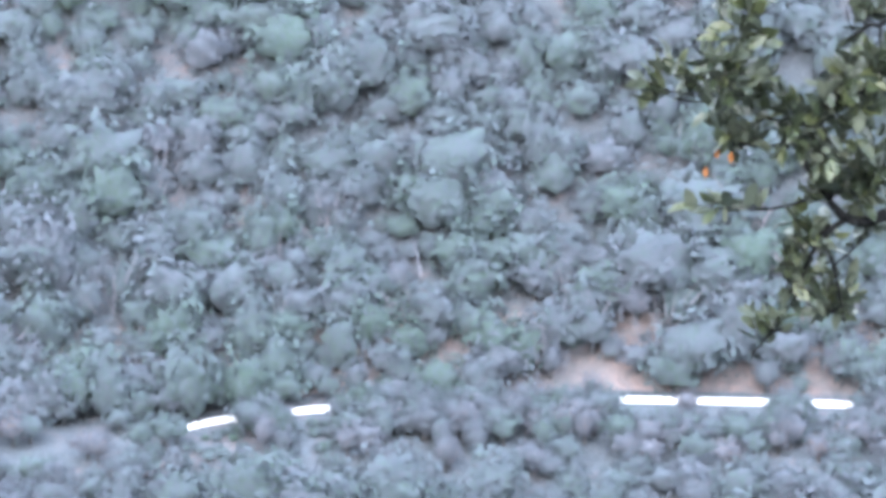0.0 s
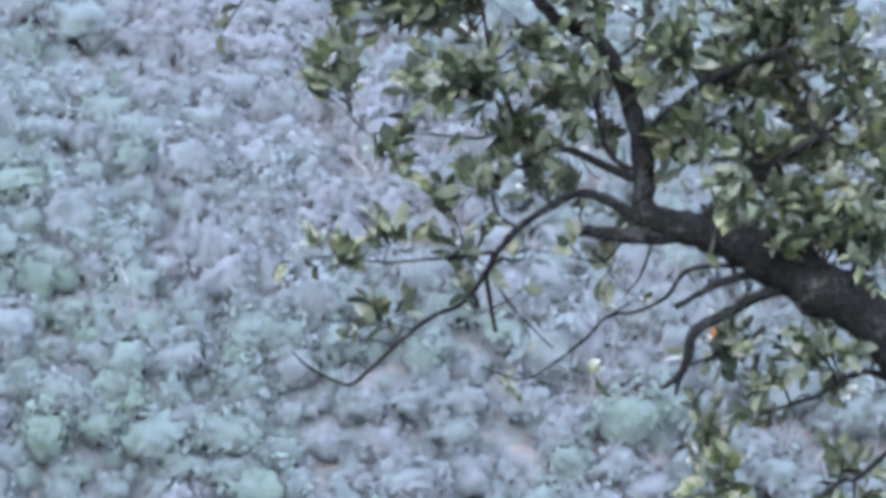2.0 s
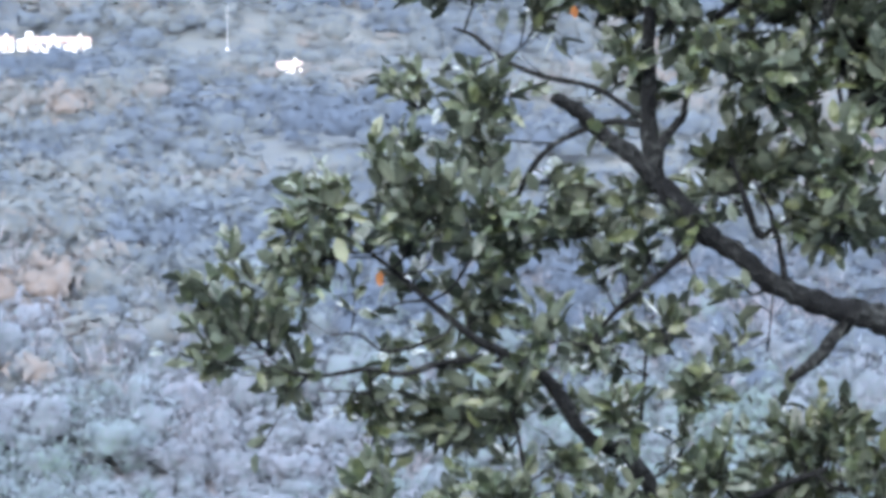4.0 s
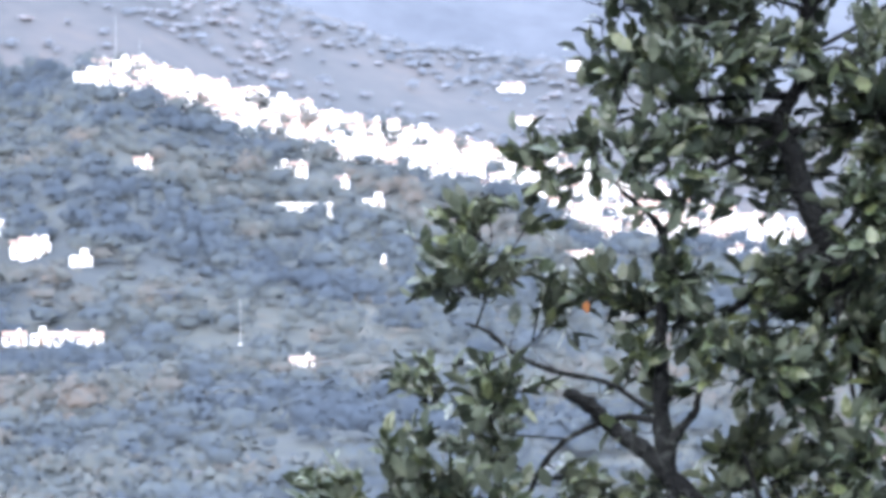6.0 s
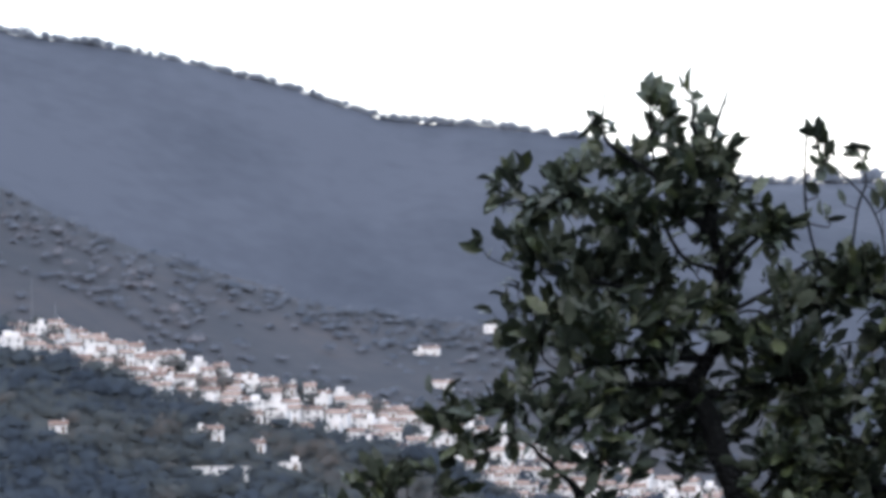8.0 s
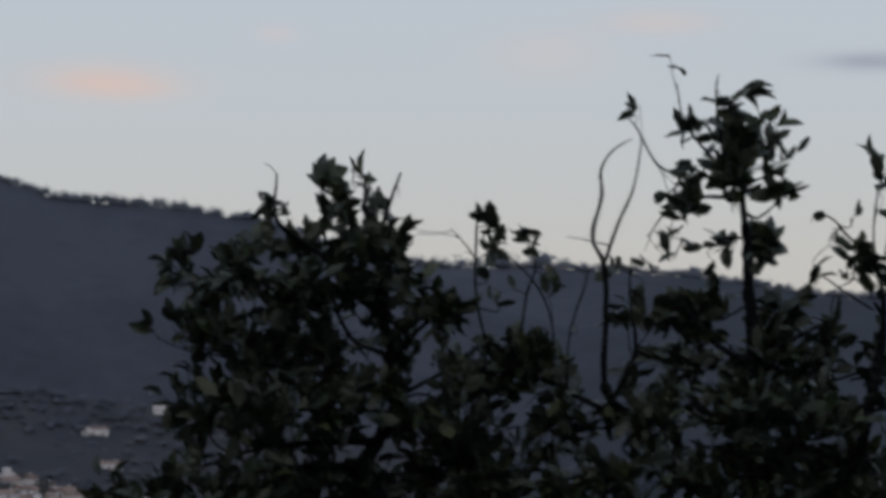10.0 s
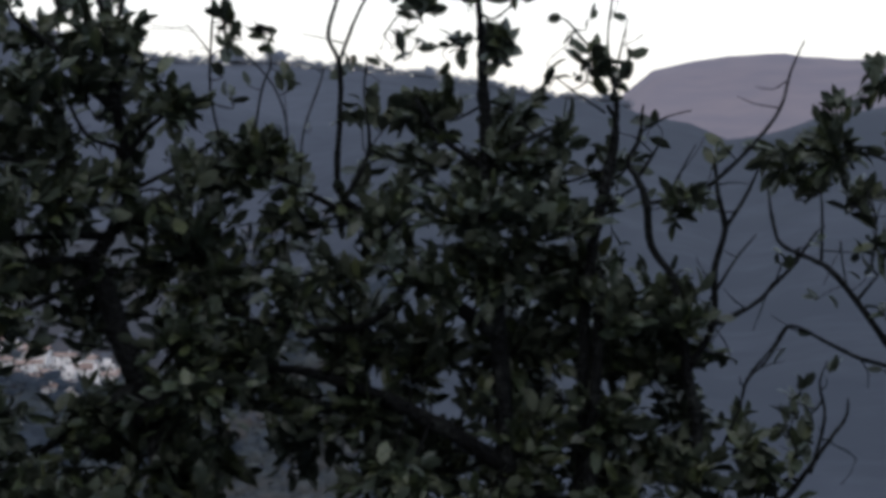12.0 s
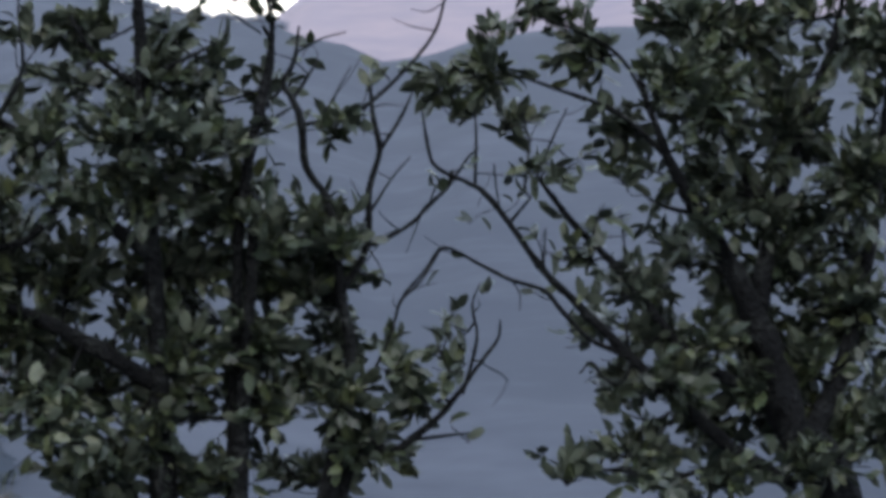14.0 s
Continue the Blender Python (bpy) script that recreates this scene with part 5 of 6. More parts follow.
oak_b.limb([(1.287, 1.165, 0.011), (1.331, 1.232, 0.009), (1.374, 1.333, 0.005), (1.39, 1.395, 0.007), (1.429, 1.435, 0.005), (1.471, 1.503, 0.007)])
oak_b.limb([(1, -0.1, 0.08), (0.905, 1.437, 0.033), (0.877, 1.614, 0.026), (0.865, 1.757, 0.022), (0.865, 1.89, 0.022), (0.859, 1.945, 0.024), (0.859, 2.022, 0.02), (0.853, 2.088, 0.015), (0.847, 2.166, 0.011), (0.841, 2.232, 0.005)], "limb")
oak_b.limb([(0.817, 2.133, 0.01), (0.813, 2.232, 0.009), (0.801, 2.332, 0.005), (0.806, 2.377, 0.003)])
oak_b.limb([(0.819, 2.133, 0.01), (0.762, 2.132, 0.007), (0.706, 2.11, 0.005), (0.662, 2.054, 0.003)])
oak_b.limb([(0.74, 2.165, 0.005), (0.695, 2.187, 0.005), (0.673, 2.209, 0.005), (0.645, 2.264, 0.004), (0.623, 2.292, 0.002)])
oak_b.limb([(0.812, 2.188, 0.007), (0.74, 2.276, 0.005), (0.723, 2.359, 0.003)])
oak_b.limb([(0.894, 1.481, 0.033), (0.727, 1.591, 0.024), (0.638, 1.7, 0.018), (0.58, 1.755, 0.013), (0.58, 1.909, 0.011), (0.576, 1.997, 0.01), (0.554, 2.052, 0.008), (0.572, 2.13, 0.007), (0.572, 2.185, 0.005), (0.597, 2.224, 0.004), (0.633, 2.246, 0.002)], "limb")
oak_b.limb([(0.576, 1.997, 0.009), (0.603, 2.075, 0.007), (0.636, 2.152, 0.005), (0.654, 2.252, 0.003)])
oak_b.limb([(0.649, 1.678, 0.013), (0.505, 1.755, 0.011), (0.428, 1.787, 0.01), (0.373, 1.809, 0.007), (0.351, 1.841, 0.005), (0.328, 1.94, 0.005), (0.328, 2.05, 0.005), (0.331, 2.105, 0.003)])
oak_b.limb([(0.326, 2.011, 0.004), (0.295, 2.05, 0.003), (0.278, 2.066, 0.002)])
oak_b.limb([(0.428, 1.787, 0.007), (0.417, 1.853, 0.005), (0.427, 1.941, 0.005), (0.444, 1.996, 0.004), (0.427, 2.034, 0.003)])
oak_b.limb([(0.478, 1.776, 0.005), (0.477, 1.875, 0.004), (0.449, 1.952, 0.004), (0.383, 2.023, 0.003)])
oak_b.limb([(0.505, 1.766, 0.005), (0.51, 1.865, 0.004), (0.538, 1.953, 0.004), (0.548, 1.992, 0.003)])
oak_b.limb([(0.605, 1.755, 0.011), (0.638, 1.833, 0.008), (0.626, 1.943, 0.005), (0.631, 2.014, 0.003)])
oak_b.limb([(1.05, 0.4, 0.05), (1.094, 1.438, 0.024), (1.077, 1.615, 0.02), (1.093, 1.747, 0.015), (1.115, 1.836, 0.013), (1.126, 1.903, 0.011), (1.121, 1.969, 0.009), (1.093, 2.024, 0.007), (1.059, 2.057, 0.005), (1.031, 2.09, 0.004), (0.997, 2.107, 0.002)])
oak_b.limb([(1.121, 1.969, 0.007), (1.109, 2.058, 0.004), (1.12, 2.147, 0.004), (1.137, 2.191, 0.002)])
oak_b.limb([(1.121, 1.98, 0.005), (1.137, 2.047, 0.004), (1.15, 2.103, 0.002)])
oak_b.limb([(0.987, 2.007, 0.002), (1.037, 1.957, 0.004), (1.104, 1.914, 0.005)])
oak_b.limb([(0.727, 1.591, 0.02), (0.661, 1.502, 0.015), (0.551, 1.48, 0.013), (0.397, 1.501, 0.011), (0.287, 1.567, 0.009)])
oak_b.limb([(0.773, 1.305, 0.033), (0.551, 1.392, 0.022), (0.353, 1.414, 0.013), (0.243, 1.501, 0.009)])
oak_b.limb([(0.865, 1.812, 0.013), (0.948, 1.857, 0.01), (1.015, 1.891, 0.007)])
oak_b.limb([(0.865, 1.801, 0.013), (0.781, 1.856, 0.01), (0.726, 1.933, 0.007)])
oak_b.limb([(1.1, -0.3, 0.09), (1.282, 0.983, 0.026), (1.393, 1.095, 0.018), (1.471, 1.163, 0.013), (1.516, 1.22, 0.01), (1.555, 1.277, 0.008), (1.588, 1.322, 0.007), (1.593, 1.362, 0.003)], "limb")
oak_b.limb([(1.522, 1.22, 0.008), (1.546, 1.322, 0.007), (1.535, 1.389, 0.005), (1.551, 1.434, 0.002)])
oak_b.limb([(1.482, 1.208, 0.007), (1.492, 1.253, 0.004), (1.468, 1.309, 0.003)])
oak_b.limb([(1.572, 1.266, 0.003), (1.596, 1.255, 0.003), (1.613, 1.238, 0.002)])
oak_b.limb([(1.415, 1.118, 0.009), (1.495, 1.13, 0.007), (1.541, 1.136, 0.003)])
oak_b.spray([
    (0.286, 1.654, 0.088, 0.066, 60), (0.243, 1.566, 0.077, 0.066, 45), (0.353, 1.545, 0.088, 0.066, 55), (0.265, 1.457, 0.099, 0.077, 70), (0.397, 1.436, 0.11, 0.088, 90), (0.288, 1.348, 0.121, 0.066, 80),
    (0.366, 2.067, 0.031, 0.026, 11), (0.432, 2.046, 0.031, 0.02, 8), (0.35, 2.006, 0.024, 0.024, 8), (0.372, 1.929, 0.013, 0.024, 3), (0.356, 1.968, 0.015, 0.011, 2), (0.488, 1.952, 0.024, 0.013, 4),
    (0.428, 1.798, 0.077, 0.066, 80), (0.494, 1.787, 0.044, 0.055, 22), (0.373, 1.787, 0.044, 0.044, 22), (0.615, 1.998, 0.024, 0.029, 5), (0.676, 1.993, 0.02, 0.02, 3), (0.637, 1.899, 0.055, 0.055, 16)
])
oak_b.spray([
    (0.741, 2.259, 0.031, 0.02, 9), (0.835, 2.243, 0.046, 0.049, 37), (0.913, 2.25, 0.035, 0.035, 20), (0.747, 2.176, 0.029, 0.042, 14), (0.825, 2.177, 0.046, 0.05, 34), (0.941, 2.206, 0.018, 0.01, 3),
    (0.914, 2.172, 0.018, 0.014, 3), (0.736, 2.087, 0.042, 0.042, 15), (0.72, 2.037, 0.015, 0.031, 7), (0.803, 2.044, 0.024, 0.042, 12), (0.897, 2.111, 0.02, 0.042, 14), (0.892, 2.022, 0.029, 0.05, 24),
    (0.859, 2, 0.031, 0.05, 24), (0.737, 1.911, 0.066, 0.055, 40), (0.815, 1.911, 0.044, 0.055, 18), (0.937, 1.901, 0.066, 0.055, 40), (1.015, 1.869, 0.044, 0.044, 20), (0.881, 1.834, 0.099, 0.066, 60)
])
oak_b.spray([
    (0.748, 1.8, 0.066, 0.066, 42), (0.982, 1.791, 0.066, 0.055, 36), (0.826, 1.724, 0.11, 0.077, 95), (0.971, 1.691, 0.099, 0.077, 80), (0.682, 1.701, 0.055, 0.066, 30), (0.594, 1.711, 0.066, 0.055, 28),
    (0.871, 1.592, 0.132, 0.088, 120), (1.027, 1.592, 0.088, 0.088, 80), (0.727, 1.569, 0.099, 0.077, 70), (0.595, 1.59, 0.066, 0.066, 28), (0.506, 1.678, 0.055, 0.066, 26), (0.772, 1.437, 0.153, 0.088, 140),
    (0.972, 1.438, 0.132, 0.099, 120), (0.617, 1.436, 0.132, 0.088, 100), (1.116, 1.526, 0.077, 0.077, 60), (1.161, 1.438, 0.099, 0.077, 70), (1.262, 1.505, 0.06, 0.066, 40), (0.485, 1.546, 0.066, 0.055, 34)
])
oak_b.spray([
    (1.059, 2.002, 0.042, 0.05, 22), (1.104, 1.975, 0.02, 0.024, 8), (0.987, 1.968, 0.015, 0.024, 3), (1.25, 1.726, 0.049, 0.042, 20), (1.131, 2.205, 0.013, 0.009, 3), (1.103, 2.163, 0.018, 0.013, 4),
    (1.182, 2.201, 0.008, 0.011, 2), (1.068, 2.093, 0.01, 0.01, 2), (1.048, 2.085, 0.009, 0.009, 2), (0.999, 2.107, 0.009, 0.008, 1), (1.252, 1.733, 0.049, 0.042, 16), (1.266, 1.61, 0.031, 0.031, 5),
    (1.234, 1.532, 0.071, 0.049, 45), (1.302, 1.522, 0.029, 0.039, 12), (1.338, 1.439, 0.042, 0.029, 10), (1.27, 1.41, 0.066, 0.066, 42), (1.191, 1.409, 0.099, 0.088, 80), (1.307, 1.299, 0.088, 0.066, 55)
])
oak_b.spray([
    (1.398, 1.267, 0.055, 0.055, 28), (1.422, 1.2, 0.066, 0.055, 26), (1.263, 1.198, 0.099, 0.066, 44), (1.126, 1.297, 0.11, 0.088, 80), (0.97, 1.272, 0.143, 0.099, 110), (1.129, 1.163, 0.099, 0.044, 26),
    (0.637, 1.312, 0.132, 0.077, 70), (0.749, 1.226, 0.143, 0.088, 100), (0.461, 1.332, 0.11, 0.066, 44), (1.031, 1.539, 0.099, 0.088, 70), (0.905, 1.161, 0.132, 0.044, 44), (1.511, 1.358, 0.018, 0.037, 7),
    (1.501, 1.268, 0.029, 0.039, 12), (0.832, 1.09, 0.164, 0.088, 110), (1.108, 1.182, 0.11, 0.088, 70), (1, 1.036, 0.164, 0.066, 80), (1.277, 1.206, 0.066, 0.066, 30), (1.389, 1.252, 0.049, 0.049, 22)
])
oak_b.spray([
    (1.325, 1.095, 0.099, 0.077, 50), (1.439, 1.073, 0.066, 0.044, 18), (1.413, 1.208, 0.049, 0.039, 16), (1.236, 1.027, 0.088, 0.044, 26), (0.677, 1.144, 0.099, 0.099, 70), (1.503, 1.287, 0.018, 0.039, 7),
    (1.507, 1.355, 0.015, 0.018, 4), (1.53, 1.13, 0.02, 0.011, 2)
])
oak_b.spray([
    (0.724, 1.047, 0.121, 0.066, 50), (0.96, 1.032, 0.121, 0.055, 50), (1.188, 1.034, 0.088, 0.049, 36), (1.347, 1.086, 0.066, 0.055, 24)
], depth=0.12)
oak_b.spray([
    (0.64, 1.83, 0.083, 0.075, 15), (0.784, 1.86, 0.082, 0.077, 20), (0.923, 1.835, 0.067, 0.081, 31), (1.044, 1.816, 0.077, 0.078, 26), (1.139, 1.81, 0.068, 0.059, 28), (0.669, 1.75, 0.086, 0.081, 24),
    (0.739, 1.698, 0.076, 0.076, 14), (0.912, 1.757, 0.071, 0.061, 21), (1.045, 1.706, 0.081, 0.066, 21), (0.315, 1.575, 0.066, 0.078, 29), (0.43, 1.605, 0.062, 0.058, 31), (0.567, 1.618, 0.079, 0.069, 26),
    (0.68, 1.615, 0.076, 0.065, 24), (0.742, 1.619, 0.066, 0.083, 16), (0.915, 1.634, 0.086, 0.062, 16), (0.996, 1.572, 0.077, 0.083, 23), (1.11, 1.616, 0.07, 0.086, 17), (1.241, 1.58, 0.06, 0.086, 20)
], depth=0.25, spread=0.55)
oak_b.spray([
    (0.302, 1.469, 0.083, 0.059, 30), (0.393, 1.466, 0.058, 0.08, 17), (0.515, 1.515, 0.067, 0.067, 33), (0.663, 1.492, 0.086, 0.062, 18), (0.809, 1.45, 0.077, 0.086, 15), (0.926, 1.469, 0.077, 0.082, 16),
    (0.996, 1.509, 0.071, 0.073, 24), (1.129, 1.467, 0.081, 0.079, 15), (1.235, 1.505, 0.065, 0.073, 18), (0.306, 1.373, 0.068, 0.078, 32), (0.395, 1.373, 0.086, 0.064, 14), (0.514, 1.339, 0.079, 0.084, 23),
    (0.624, 1.377, 0.078, 0.069, 17), (0.768, 1.366, 0.068, 0.07, 17), (0.863, 1.344, 0.079, 0.069, 16), (1.003, 1.36, 0.083, 0.071, 33), (1.141, 1.388, 0.076, 0.075, 25), (1.277, 1.399, 0.07, 0.08, 17)
], depth=0.25)
oak_b.spray([
    (0.344, 1.728, 0.066, 0.07, 20), (0.512, 1.733, 0.067, 0.077, 24), (0.663, 1.679, 0.065, 0.067, 24), (0.756, 1.724, 0.082, 0.062, 23), (0.85, 1.687, 0.075, 0.086, 17), (1.022, 1.713, 0.059, 0.081, 31),
    (1.102, 1.688, 0.08, 0.075, 24), (0.38, 1.553, 0.064, 0.071, 19), (0.52, 1.549, 0.083, 0.066, 22), (0.593, 1.584, 0.082, 0.082, 15), (0.75, 1.62, 0.07, 0.083, 19), (0.908, 1.557, 0.081, 0.064, 32),
    (1.041, 1.557, 0.058, 0.057, 19), (1.138, 1.603, 0.06, 0.076, 27), (0.388, 1.443, 0.059, 0.07, 17), (0.478, 1.439, 0.067, 0.067, 19), (0.638, 1.49, 0.076, 0.059, 32), (0.733, 1.443, 0.073, 0.07, 20)
], depth=0.25)
oak_b.spray([
    (0.874, 1.445, 0.072, 0.072, 19), (1.02, 1.492, 0.071, 0.076, 24), (1.145, 1.465, 0.062, 0.086, 27), (1.285, 1.437, 0.07, 0.067, 20), (0.372, 1.348, 0.067, 0.064, 23), (0.495, 1.344, 0.077, 0.067, 30),
    (0.657, 1.35, 0.081, 0.062, 16), (0.797, 1.373, 0.057, 0.082, 14), (0.899, 1.336, 0.064, 0.065, 32), (1.005, 1.362, 0.07, 0.079, 19), (1.11, 1.321, 0.06, 0.059, 14), (1.307, 1.351, 0.079, 0.073, 33),
    (0.377, 1.219, 0.077, 0.057, 21), (0.533, 1.205, 0.071, 0.084, 22), (0.655, 1.22, 0.06, 0.069, 18), (0.727, 1.229, 0.061, 0.07, 28), (0.91, 1.185, 0.067, 0.077, 31), (1.009, 1.184, 0.06, 0.084, 31)
], depth=0.25)
oak_b.spray([
    (1.181, 1.193, 0.078, 0.07, 28), (1.301, 1.213, 0.076, 0.084, 19)
], depth=0.25)
oak_b.spray([
    (0.863, 2.341, 0.02, 0.022, 7), (0.807, 2.296, 0.02, 0.022, 9), (0.902, 2.269, 0.02, 0.022, 9), (0.741, 2.168, 0.02, 0.022, 8), (0.752, 2.251, 0.02, 0.022, 5), (0.818, 2.197, 0.02, 0.022, 8)
], depth=0.0)
oak_b.spray([
    (0.098, 1.27, 0.07, 0.06, 24), (0.219, 1.228, 0.07, 0.06, 28), (0.294, 1.316, 0.07, 0.06, 24), (0.152, 1.336, 0.07, 0.06, 20), (0.035, 1.182, 0.07, 0.06, 26), (0.361, 1.196, 0.07, 0.06, 26), (-0.003, 1.497, 0.07, 0.06, 10), (0.074, 1.444, 0.07, 0.06, 10)
], depth=0.1)
oak_b.spray([
    (0.527, 1.318, 0.09, 0.07, 40), (0.54, 1.209, 0.09, 0.07, 44), (0.662, 1.167, 0.09, 0.07, 44), (0.805, 1.158, 0.09, 0.07, 44), (0.96, 1.161, 0.09, 0.07, 44), (1.128, 1.163, 0.09, 0.07, 44), (1.228, 1.231, 0.09, 0.07, 30)
], depth=0.2)
oak_b.finish((0.5, 0.95))

oak_c = Oak("stout holm oak with a dark forked trunk and full crown", (2.55, 7.0, -2.7), 9)
oak_c.limb([(2.55, -2.75, 0.26), (2.5, -1.2, 0.2), (2.42, 0.2, 0.15), (2.31, 0.966, 0.11), (2.209, 1.148, 0.079), (2.169, 1.285, 0.061), (2.119, 1.399, 0.05), (2.044, 1.534, 0.039), (1.983, 1.624, 0.029), (1.946, 1.691, 0.02), (1.908, 1.781, 0.013), (1.87, 1.882, 0.008)], "trunk")
oak_c.limb([(2.137, 1.376, 0.044), (2.163, 1.537, 0.035), (2.195, 1.675, 0.026), (2.25, 1.848, 0.02), (2.282, 1.986, 0.013), (2.292, 2.09, 0.007)], "limb")
oak_c.limb([(2.234, 1.103, 0.048), (2.325, 1.288, 0.037), (2.368, 1.472, 0.029), (2.387, 1.68, 0.02), (2.393, 1.887, 0.011)], "limb")
oak_c.limb([(2.212, 1.034, 0.037), (2.091, 1.102, 0.031), (1.994, 1.18, 0.026), (1.886, 1.27, 0.022), (1.802, 1.348, 0.02), (1.731, 1.415, 0.016), (1.683, 1.459, 0.015), (1.623, 1.537, 0.013), (1.564, 1.608, 0.012), (1.529, 1.63, 0.009), (1.459, 1.662, 0.008), (1.441, 1.712, 0.007), (1.431, 1.779, 0.003)], "limb")
oak_c.limb([(1.862, 1.292, 0.013), (1.779, 1.325, 0.011), (1.72, 1.381, 0.01), (1.684, 1.42, 0.009), (1.614, 1.441, 0.008), (1.544, 1.473, 0.007), (1.475, 1.503, 0.005), (1.436, 1.454, 0.005), (1.391, 1.398, 0.005), (1.376, 1.33, 0.003)])
oak_c.limb([(2.136, 1.216, 0.029), (2.027, 1.272, 0.022), (1.955, 1.328, 0.019), (1.882, 1.418, 0.018), (1.822, 1.484, 0.016), (1.75, 1.551, 0.015), (1.703, 1.606, 0.011), (1.667, 1.65, 0.005)], "limb")
oak_c.limb([(1.54, 1.63, 0.007), (1.543, 1.737, 0.005), (1.537, 1.782, 0.003)])
oak_c.limb([(1.494, 1.652, 0.007), (1.472, 1.612, 0.007), (1.427, 1.566, 0.007), (1.399, 1.543, 0.007), (1.338, 1.503, 0.003)])
oak_c.limb([(1.681, 1.465, 0.007), (1.687, 1.544, 0.003)])
oak_c.limb([(1.611, 1.553, 0.008), (1.656, 1.605, 0.004)])
oak_c.limb([(1.593, 1.575, 0.004), (1.584, 1.626, 0.004), (1.58, 1.671, 0.003)])
oak_c.limb([(1.865, 1.27, 0.009), (1.859, 1.315, 0.007), (1.853, 1.372, 0.003)])
oak_c.limb([(1.84, 1.235, 0.007), (1.805, 1.252, 0.007), (1.781, 1.28, 0.005), (1.758, 1.257, 0.003)])
oak_c.limb([(1.99, 1.584, 0.011), (1.936, 1.595, 0.009), (1.895, 1.616, 0.004)])
oak_c.limb([(1.644, 1.627, 0.007), (1.654, 1.706, 0.005), (1.64, 1.773, 0.003)])
oak_c.limb([(1.667, 1.639, 0.005), (1.7, 1.719, 0.005), (1.733, 1.787, 0.003)])
oak_c.limb([(1.946, 1.691, 0.013), (1.838, 1.779, 0.01), (1.72, 1.821, 0.008), (1.604, 1.851, 0.005), (1.512, 1.837, 0.003)])
oak_c.limb([(1.958, 1.669, 0.011), (1.859, 1.87, 0.009), (1.764, 1.935, 0.007), (1.67, 1.966, 0.004)])
oak_c.limb([(2.163, 1.526, 0.015), (2.075, 1.729, 0.011), (2.023, 1.898, 0.007)])
oak_c.limb([(2.091, 1.102, 0.015), (1.974, 1.055, 0.011), (1.833, 1.065, 0.008), (1.716, 1.064, 0.004)])
oak_c.limb([(1.855, 1.474, 0.005), (1.85, 1.542, 0.004), (1.845, 1.581, 0.002)])
oak_c.limb([(1.786, 1.529, 0.004), (1.796, 1.574, 0.003), (1.813, 1.597, 0.002)])
oak_c.spray([
    (2.004, 1.058, 0.099, 0.044, 40), (2.203, 1.087, 0.121, 0.066, 60), (2.331, 1.145, 0.066, 0.077, 46), (1.83, 1.051, 0.066, 0.033, 24)
], depth=-0.1)
oak_c.spray([
    (1.49, 1.825, 0.066, 0.05, 42), (1.569, 1.85, 0.077, 0.061, 50), (1.514, 1.77, 0.05, 0.024, 16), (1.579, 1.929, 0.031, 0.042, 10), (1.67, 1.966, 0.066, 0.044, 32), (1.641, 1.762, 0.06, 0.049, 26),
    (1.679, 1.639, 0.049, 0.039, 22), (1.724, 1.663, 0.015, 0.01, 2), (1.631, 1.672, 0.039, 0.02, 7), (1.788, 1.891, 0.088, 0.099, 60), (1.793, 1.699, 0.024, 0.014, 3), (1.865, 1.644, 0.042, 0.031, 13),
    (1.895, 1.837, 0.088, 0.088, 70), (1.874, 1.735, 0.066, 0.066, 34), (1.951, 1.952, 0.11, 0.077, 80), (2.026, 1.784, 0.099, 0.11, 110), (2.105, 1.923, 0.11, 0.099, 110), (2.193, 1.766, 0.11, 0.11, 120)
])
oak_c.spray([
    (2.065, 1.637, 0.088, 0.066, 52), (2.309, 1.907, 0.088, 0.11, 95), (2.316, 1.643, 0.099, 0.132, 140), (2.224, 1.47, 0.088, 0.099, 90), (2.347, 1.38, 0.088, 0.132, 120), (2.253, 1.275, 0.088, 0.077, 64),
    (2.365, 1.15, 0.077, 0.132, 100), (1.996, 1.556, 0.039, 0.039, 12), (1.797, 1.563, 0.029, 0.035, 7), (1.833, 1.53, 0.024, 0.014, 4), (1.74, 1.505, 0.029, 0.02, 5), (1.858, 1.451, 0.039, 0.039, 17),
    (1.941, 1.407, 0.05, 0.06, 30), (2.014, 1.329, 0.066, 0.066, 36), (1.908, 1.327, 0.066, 0.044, 22), (1.787, 1.472, 0.039, 0.039, 14), (1.946, 1.237, 0.088, 0.066, 50), (2.042, 1.17, 0.066, 0.055, 30)
])
oak_c.spray([
    (1.853, 1.19, 0.05, 0.029, 14), (1.879, 1.1, 0.11, 0.055, 54), (1.739, 1.064, 0.066, 0.055, 28), (1.951, 1.032, 0.099, 0.044, 44), (1.669, 1.109, 0.02, 0.024, 3), (2.1, 1.216, 0.039, 0.039, 14),
    (2.352, 2.092, 0.066, 0.055, 40), (2.065, 2.081, 0.099, 0.055, 60)
])
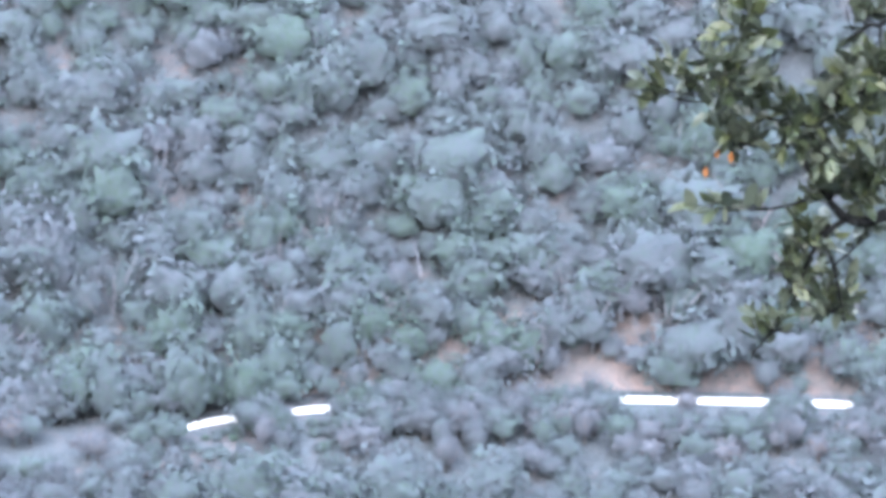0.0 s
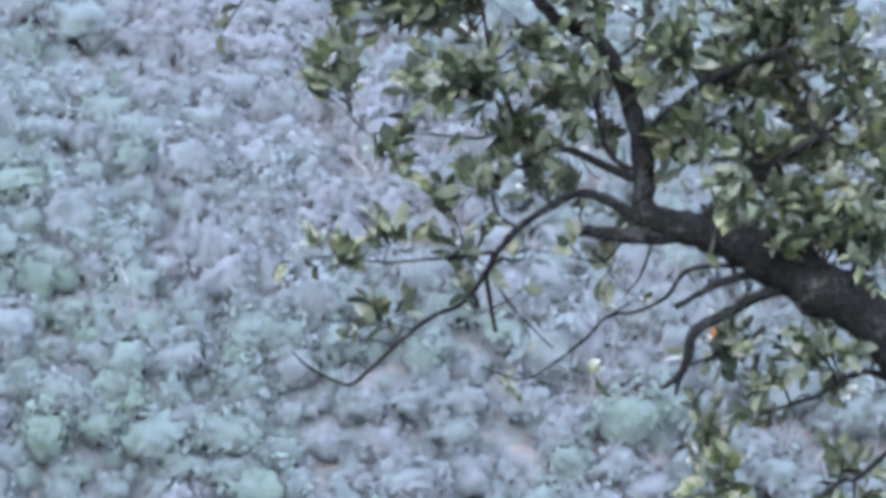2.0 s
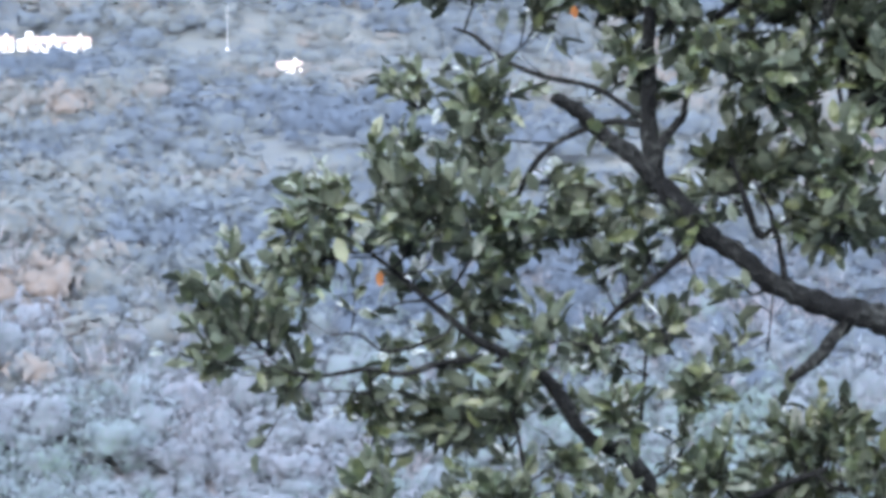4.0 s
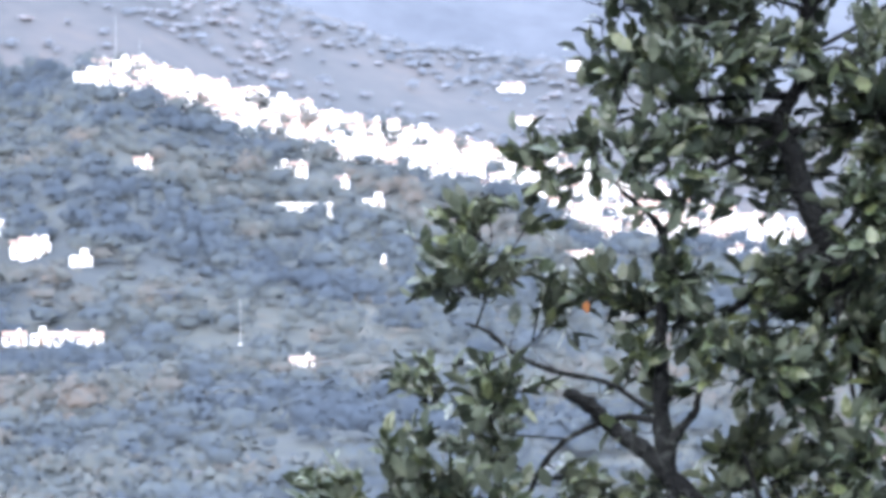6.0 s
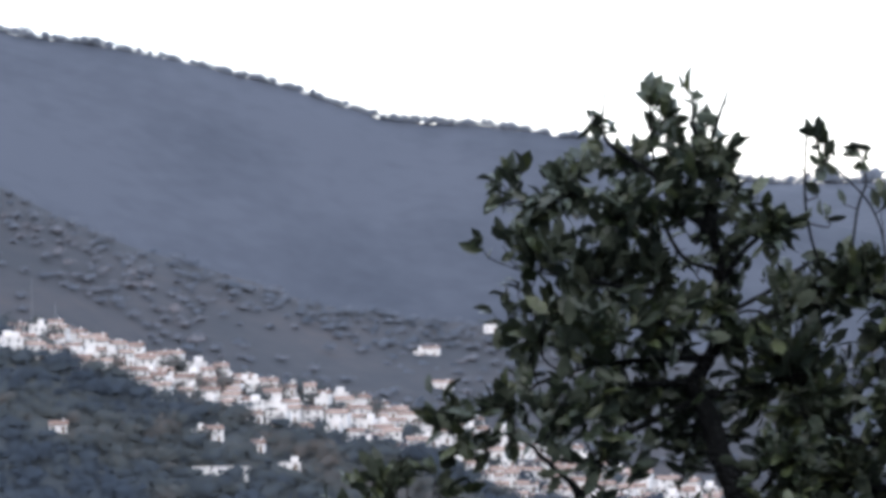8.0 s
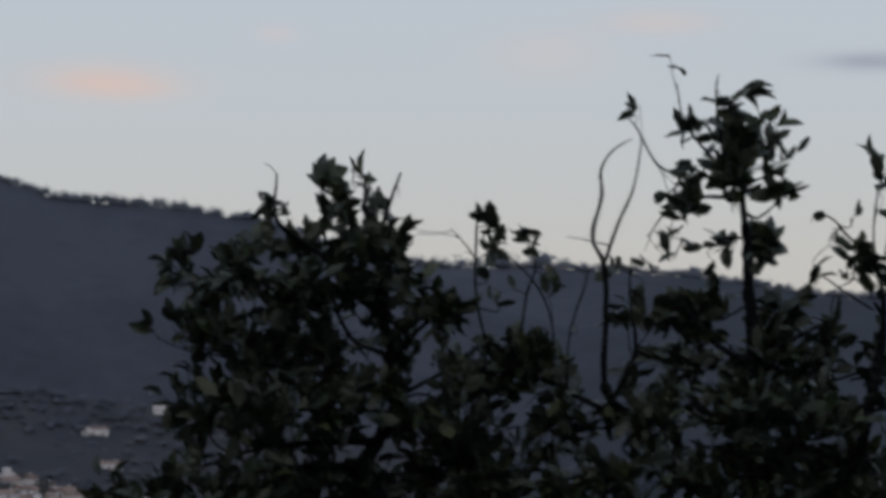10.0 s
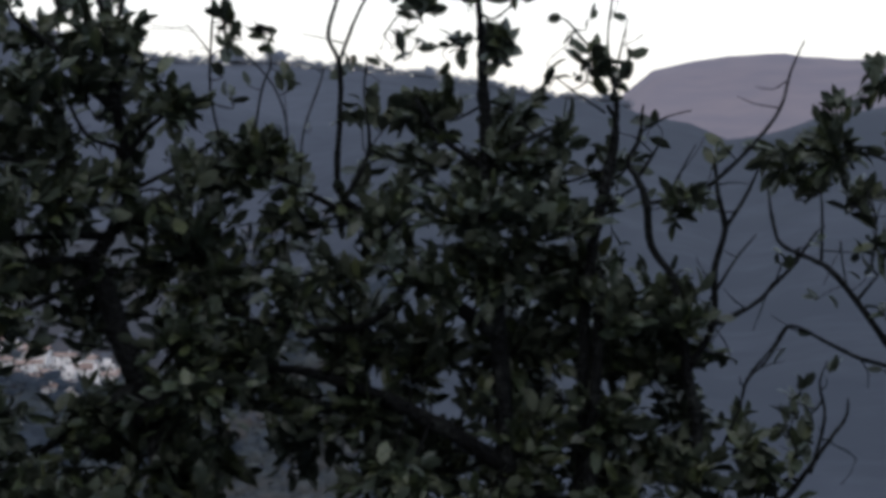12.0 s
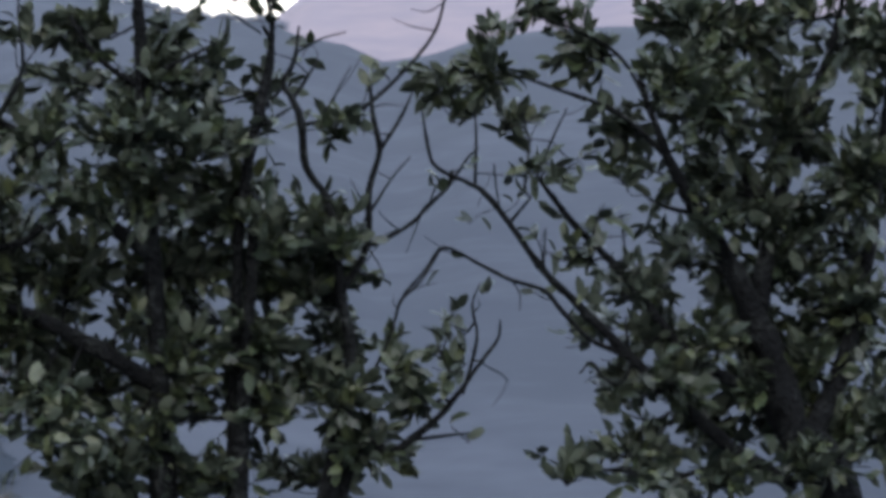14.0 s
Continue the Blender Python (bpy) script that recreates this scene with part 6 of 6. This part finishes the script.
oak_c.spray([
    (1.98, 2.117, 0.082, 0.076, 50), (2.077, 2.112, 0.071, 0.082, 38), (2.193, 2.102, 0.082, 0.061, 56), (2.271, 2.088, 0.079, 0.071, 52), (2.391, 2.126, 0.068, 0.065, 51), (1.998, 1.982, 0.086, 0.08, 54),
    (2.125, 1.971, 0.079, 0.067, 44), (2.217, 1.982, 0.083, 0.079, 49), (2.289, 1.994, 0.062, 0.076, 32), (2.379, 1.977, 0.082, 0.066, 27), (2.016, 1.878, 0.061, 0.081, 55), (2.103, 1.91, 0.059, 0.059, 41),
    (2.217, 1.891, 0.064, 0.08, 28), (2.313, 1.922, 0.057, 0.062, 54), (2.393, 1.934, 0.071, 0.068, 46), (2.003, 1.782, 0.083, 0.067, 48), (2.077, 1.811, 0.06, 0.082, 38), (2.218, 1.777, 0.068, 0.064, 35)
], depth=0.2, spread=0.6)
oak_c.spray([
    (2.308, 1.809, 0.059, 0.082, 48), (2.437, 1.786, 0.078, 0.081, 51), (1.997, 1.675, 0.084, 0.06, 31), (2.084, 1.7, 0.082, 0.072, 56), (2.2, 1.696, 0.065, 0.076, 35), (2.28, 1.708, 0.073, 0.083, 36),
    (2.444, 1.688, 0.061, 0.08, 59), (2.032, 1.585, 0.069, 0.073, 49), (2.113, 1.616, 0.083, 0.073, 28), (2.198, 1.625, 0.07, 0.06, 45), (2.301, 1.583, 0.08, 0.062, 54), (2.424, 1.619, 0.083, 0.057, 40),
    (2.109, 1.475, 0.067, 0.078, 33), (2.243, 1.473, 0.062, 0.079, 38), (2.288, 1.519, 0.079, 0.071, 45), (2.399, 1.523, 0.068, 0.072, 55), (2.138, 1.388, 0.079, 0.081, 43), (2.199, 1.423, 0.077, 0.079, 58)
], depth=0.2, spread=0.6)
oak_c.spray([
    (2.346, 1.402, 0.071, 0.086, 29), (2.417, 1.401, 0.075, 0.075, 31), (2.107, 1.318, 0.067, 0.076, 40), (2.198, 1.302, 0.077, 0.066, 35), (2.318, 1.291, 0.058, 0.077, 28), (2.451, 1.322, 0.081, 0.058, 43),
    (2.133, 1.222, 0.059, 0.079, 41), (2.212, 1.209, 0.068, 0.075, 40), (2.302, 1.203, 0.086, 0.08, 51), (2.457, 1.206, 0.068, 0.08, 30), (2.127, 1.099, 0.08, 0.059, 50), (2.243, 1.128, 0.077, 0.066, 52),
    (2.357, 1.132, 0.069, 0.071, 60), (2.459, 1.132, 0.061, 0.069, 54)
], depth=0.2)
oak_c.spray([
    (1.924, 1.434, 0.08, 0.075, 50), (2.04, 1.505, 0.08, 0.075, 50), (2.157, 1.553, 0.08, 0.075, 56), (1.986, 1.322, 0.08, 0.075, 56), (2.102, 1.37, 0.08, 0.075, 60), (2.208, 1.417, 0.08, 0.075, 60), (1.93, 1.219, 0.08, 0.075, 50), (2.047, 1.232, 0.08, 0.075, 56), (2.165, 1.257, 0.08, 0.075, 60), (1.868, 1.343, 0.08, 0.075, 36), (2.226, 1.189, 0.08, 0.075, 60)
], depth=0.22)
oak_c.finish((1.6, 1.75))
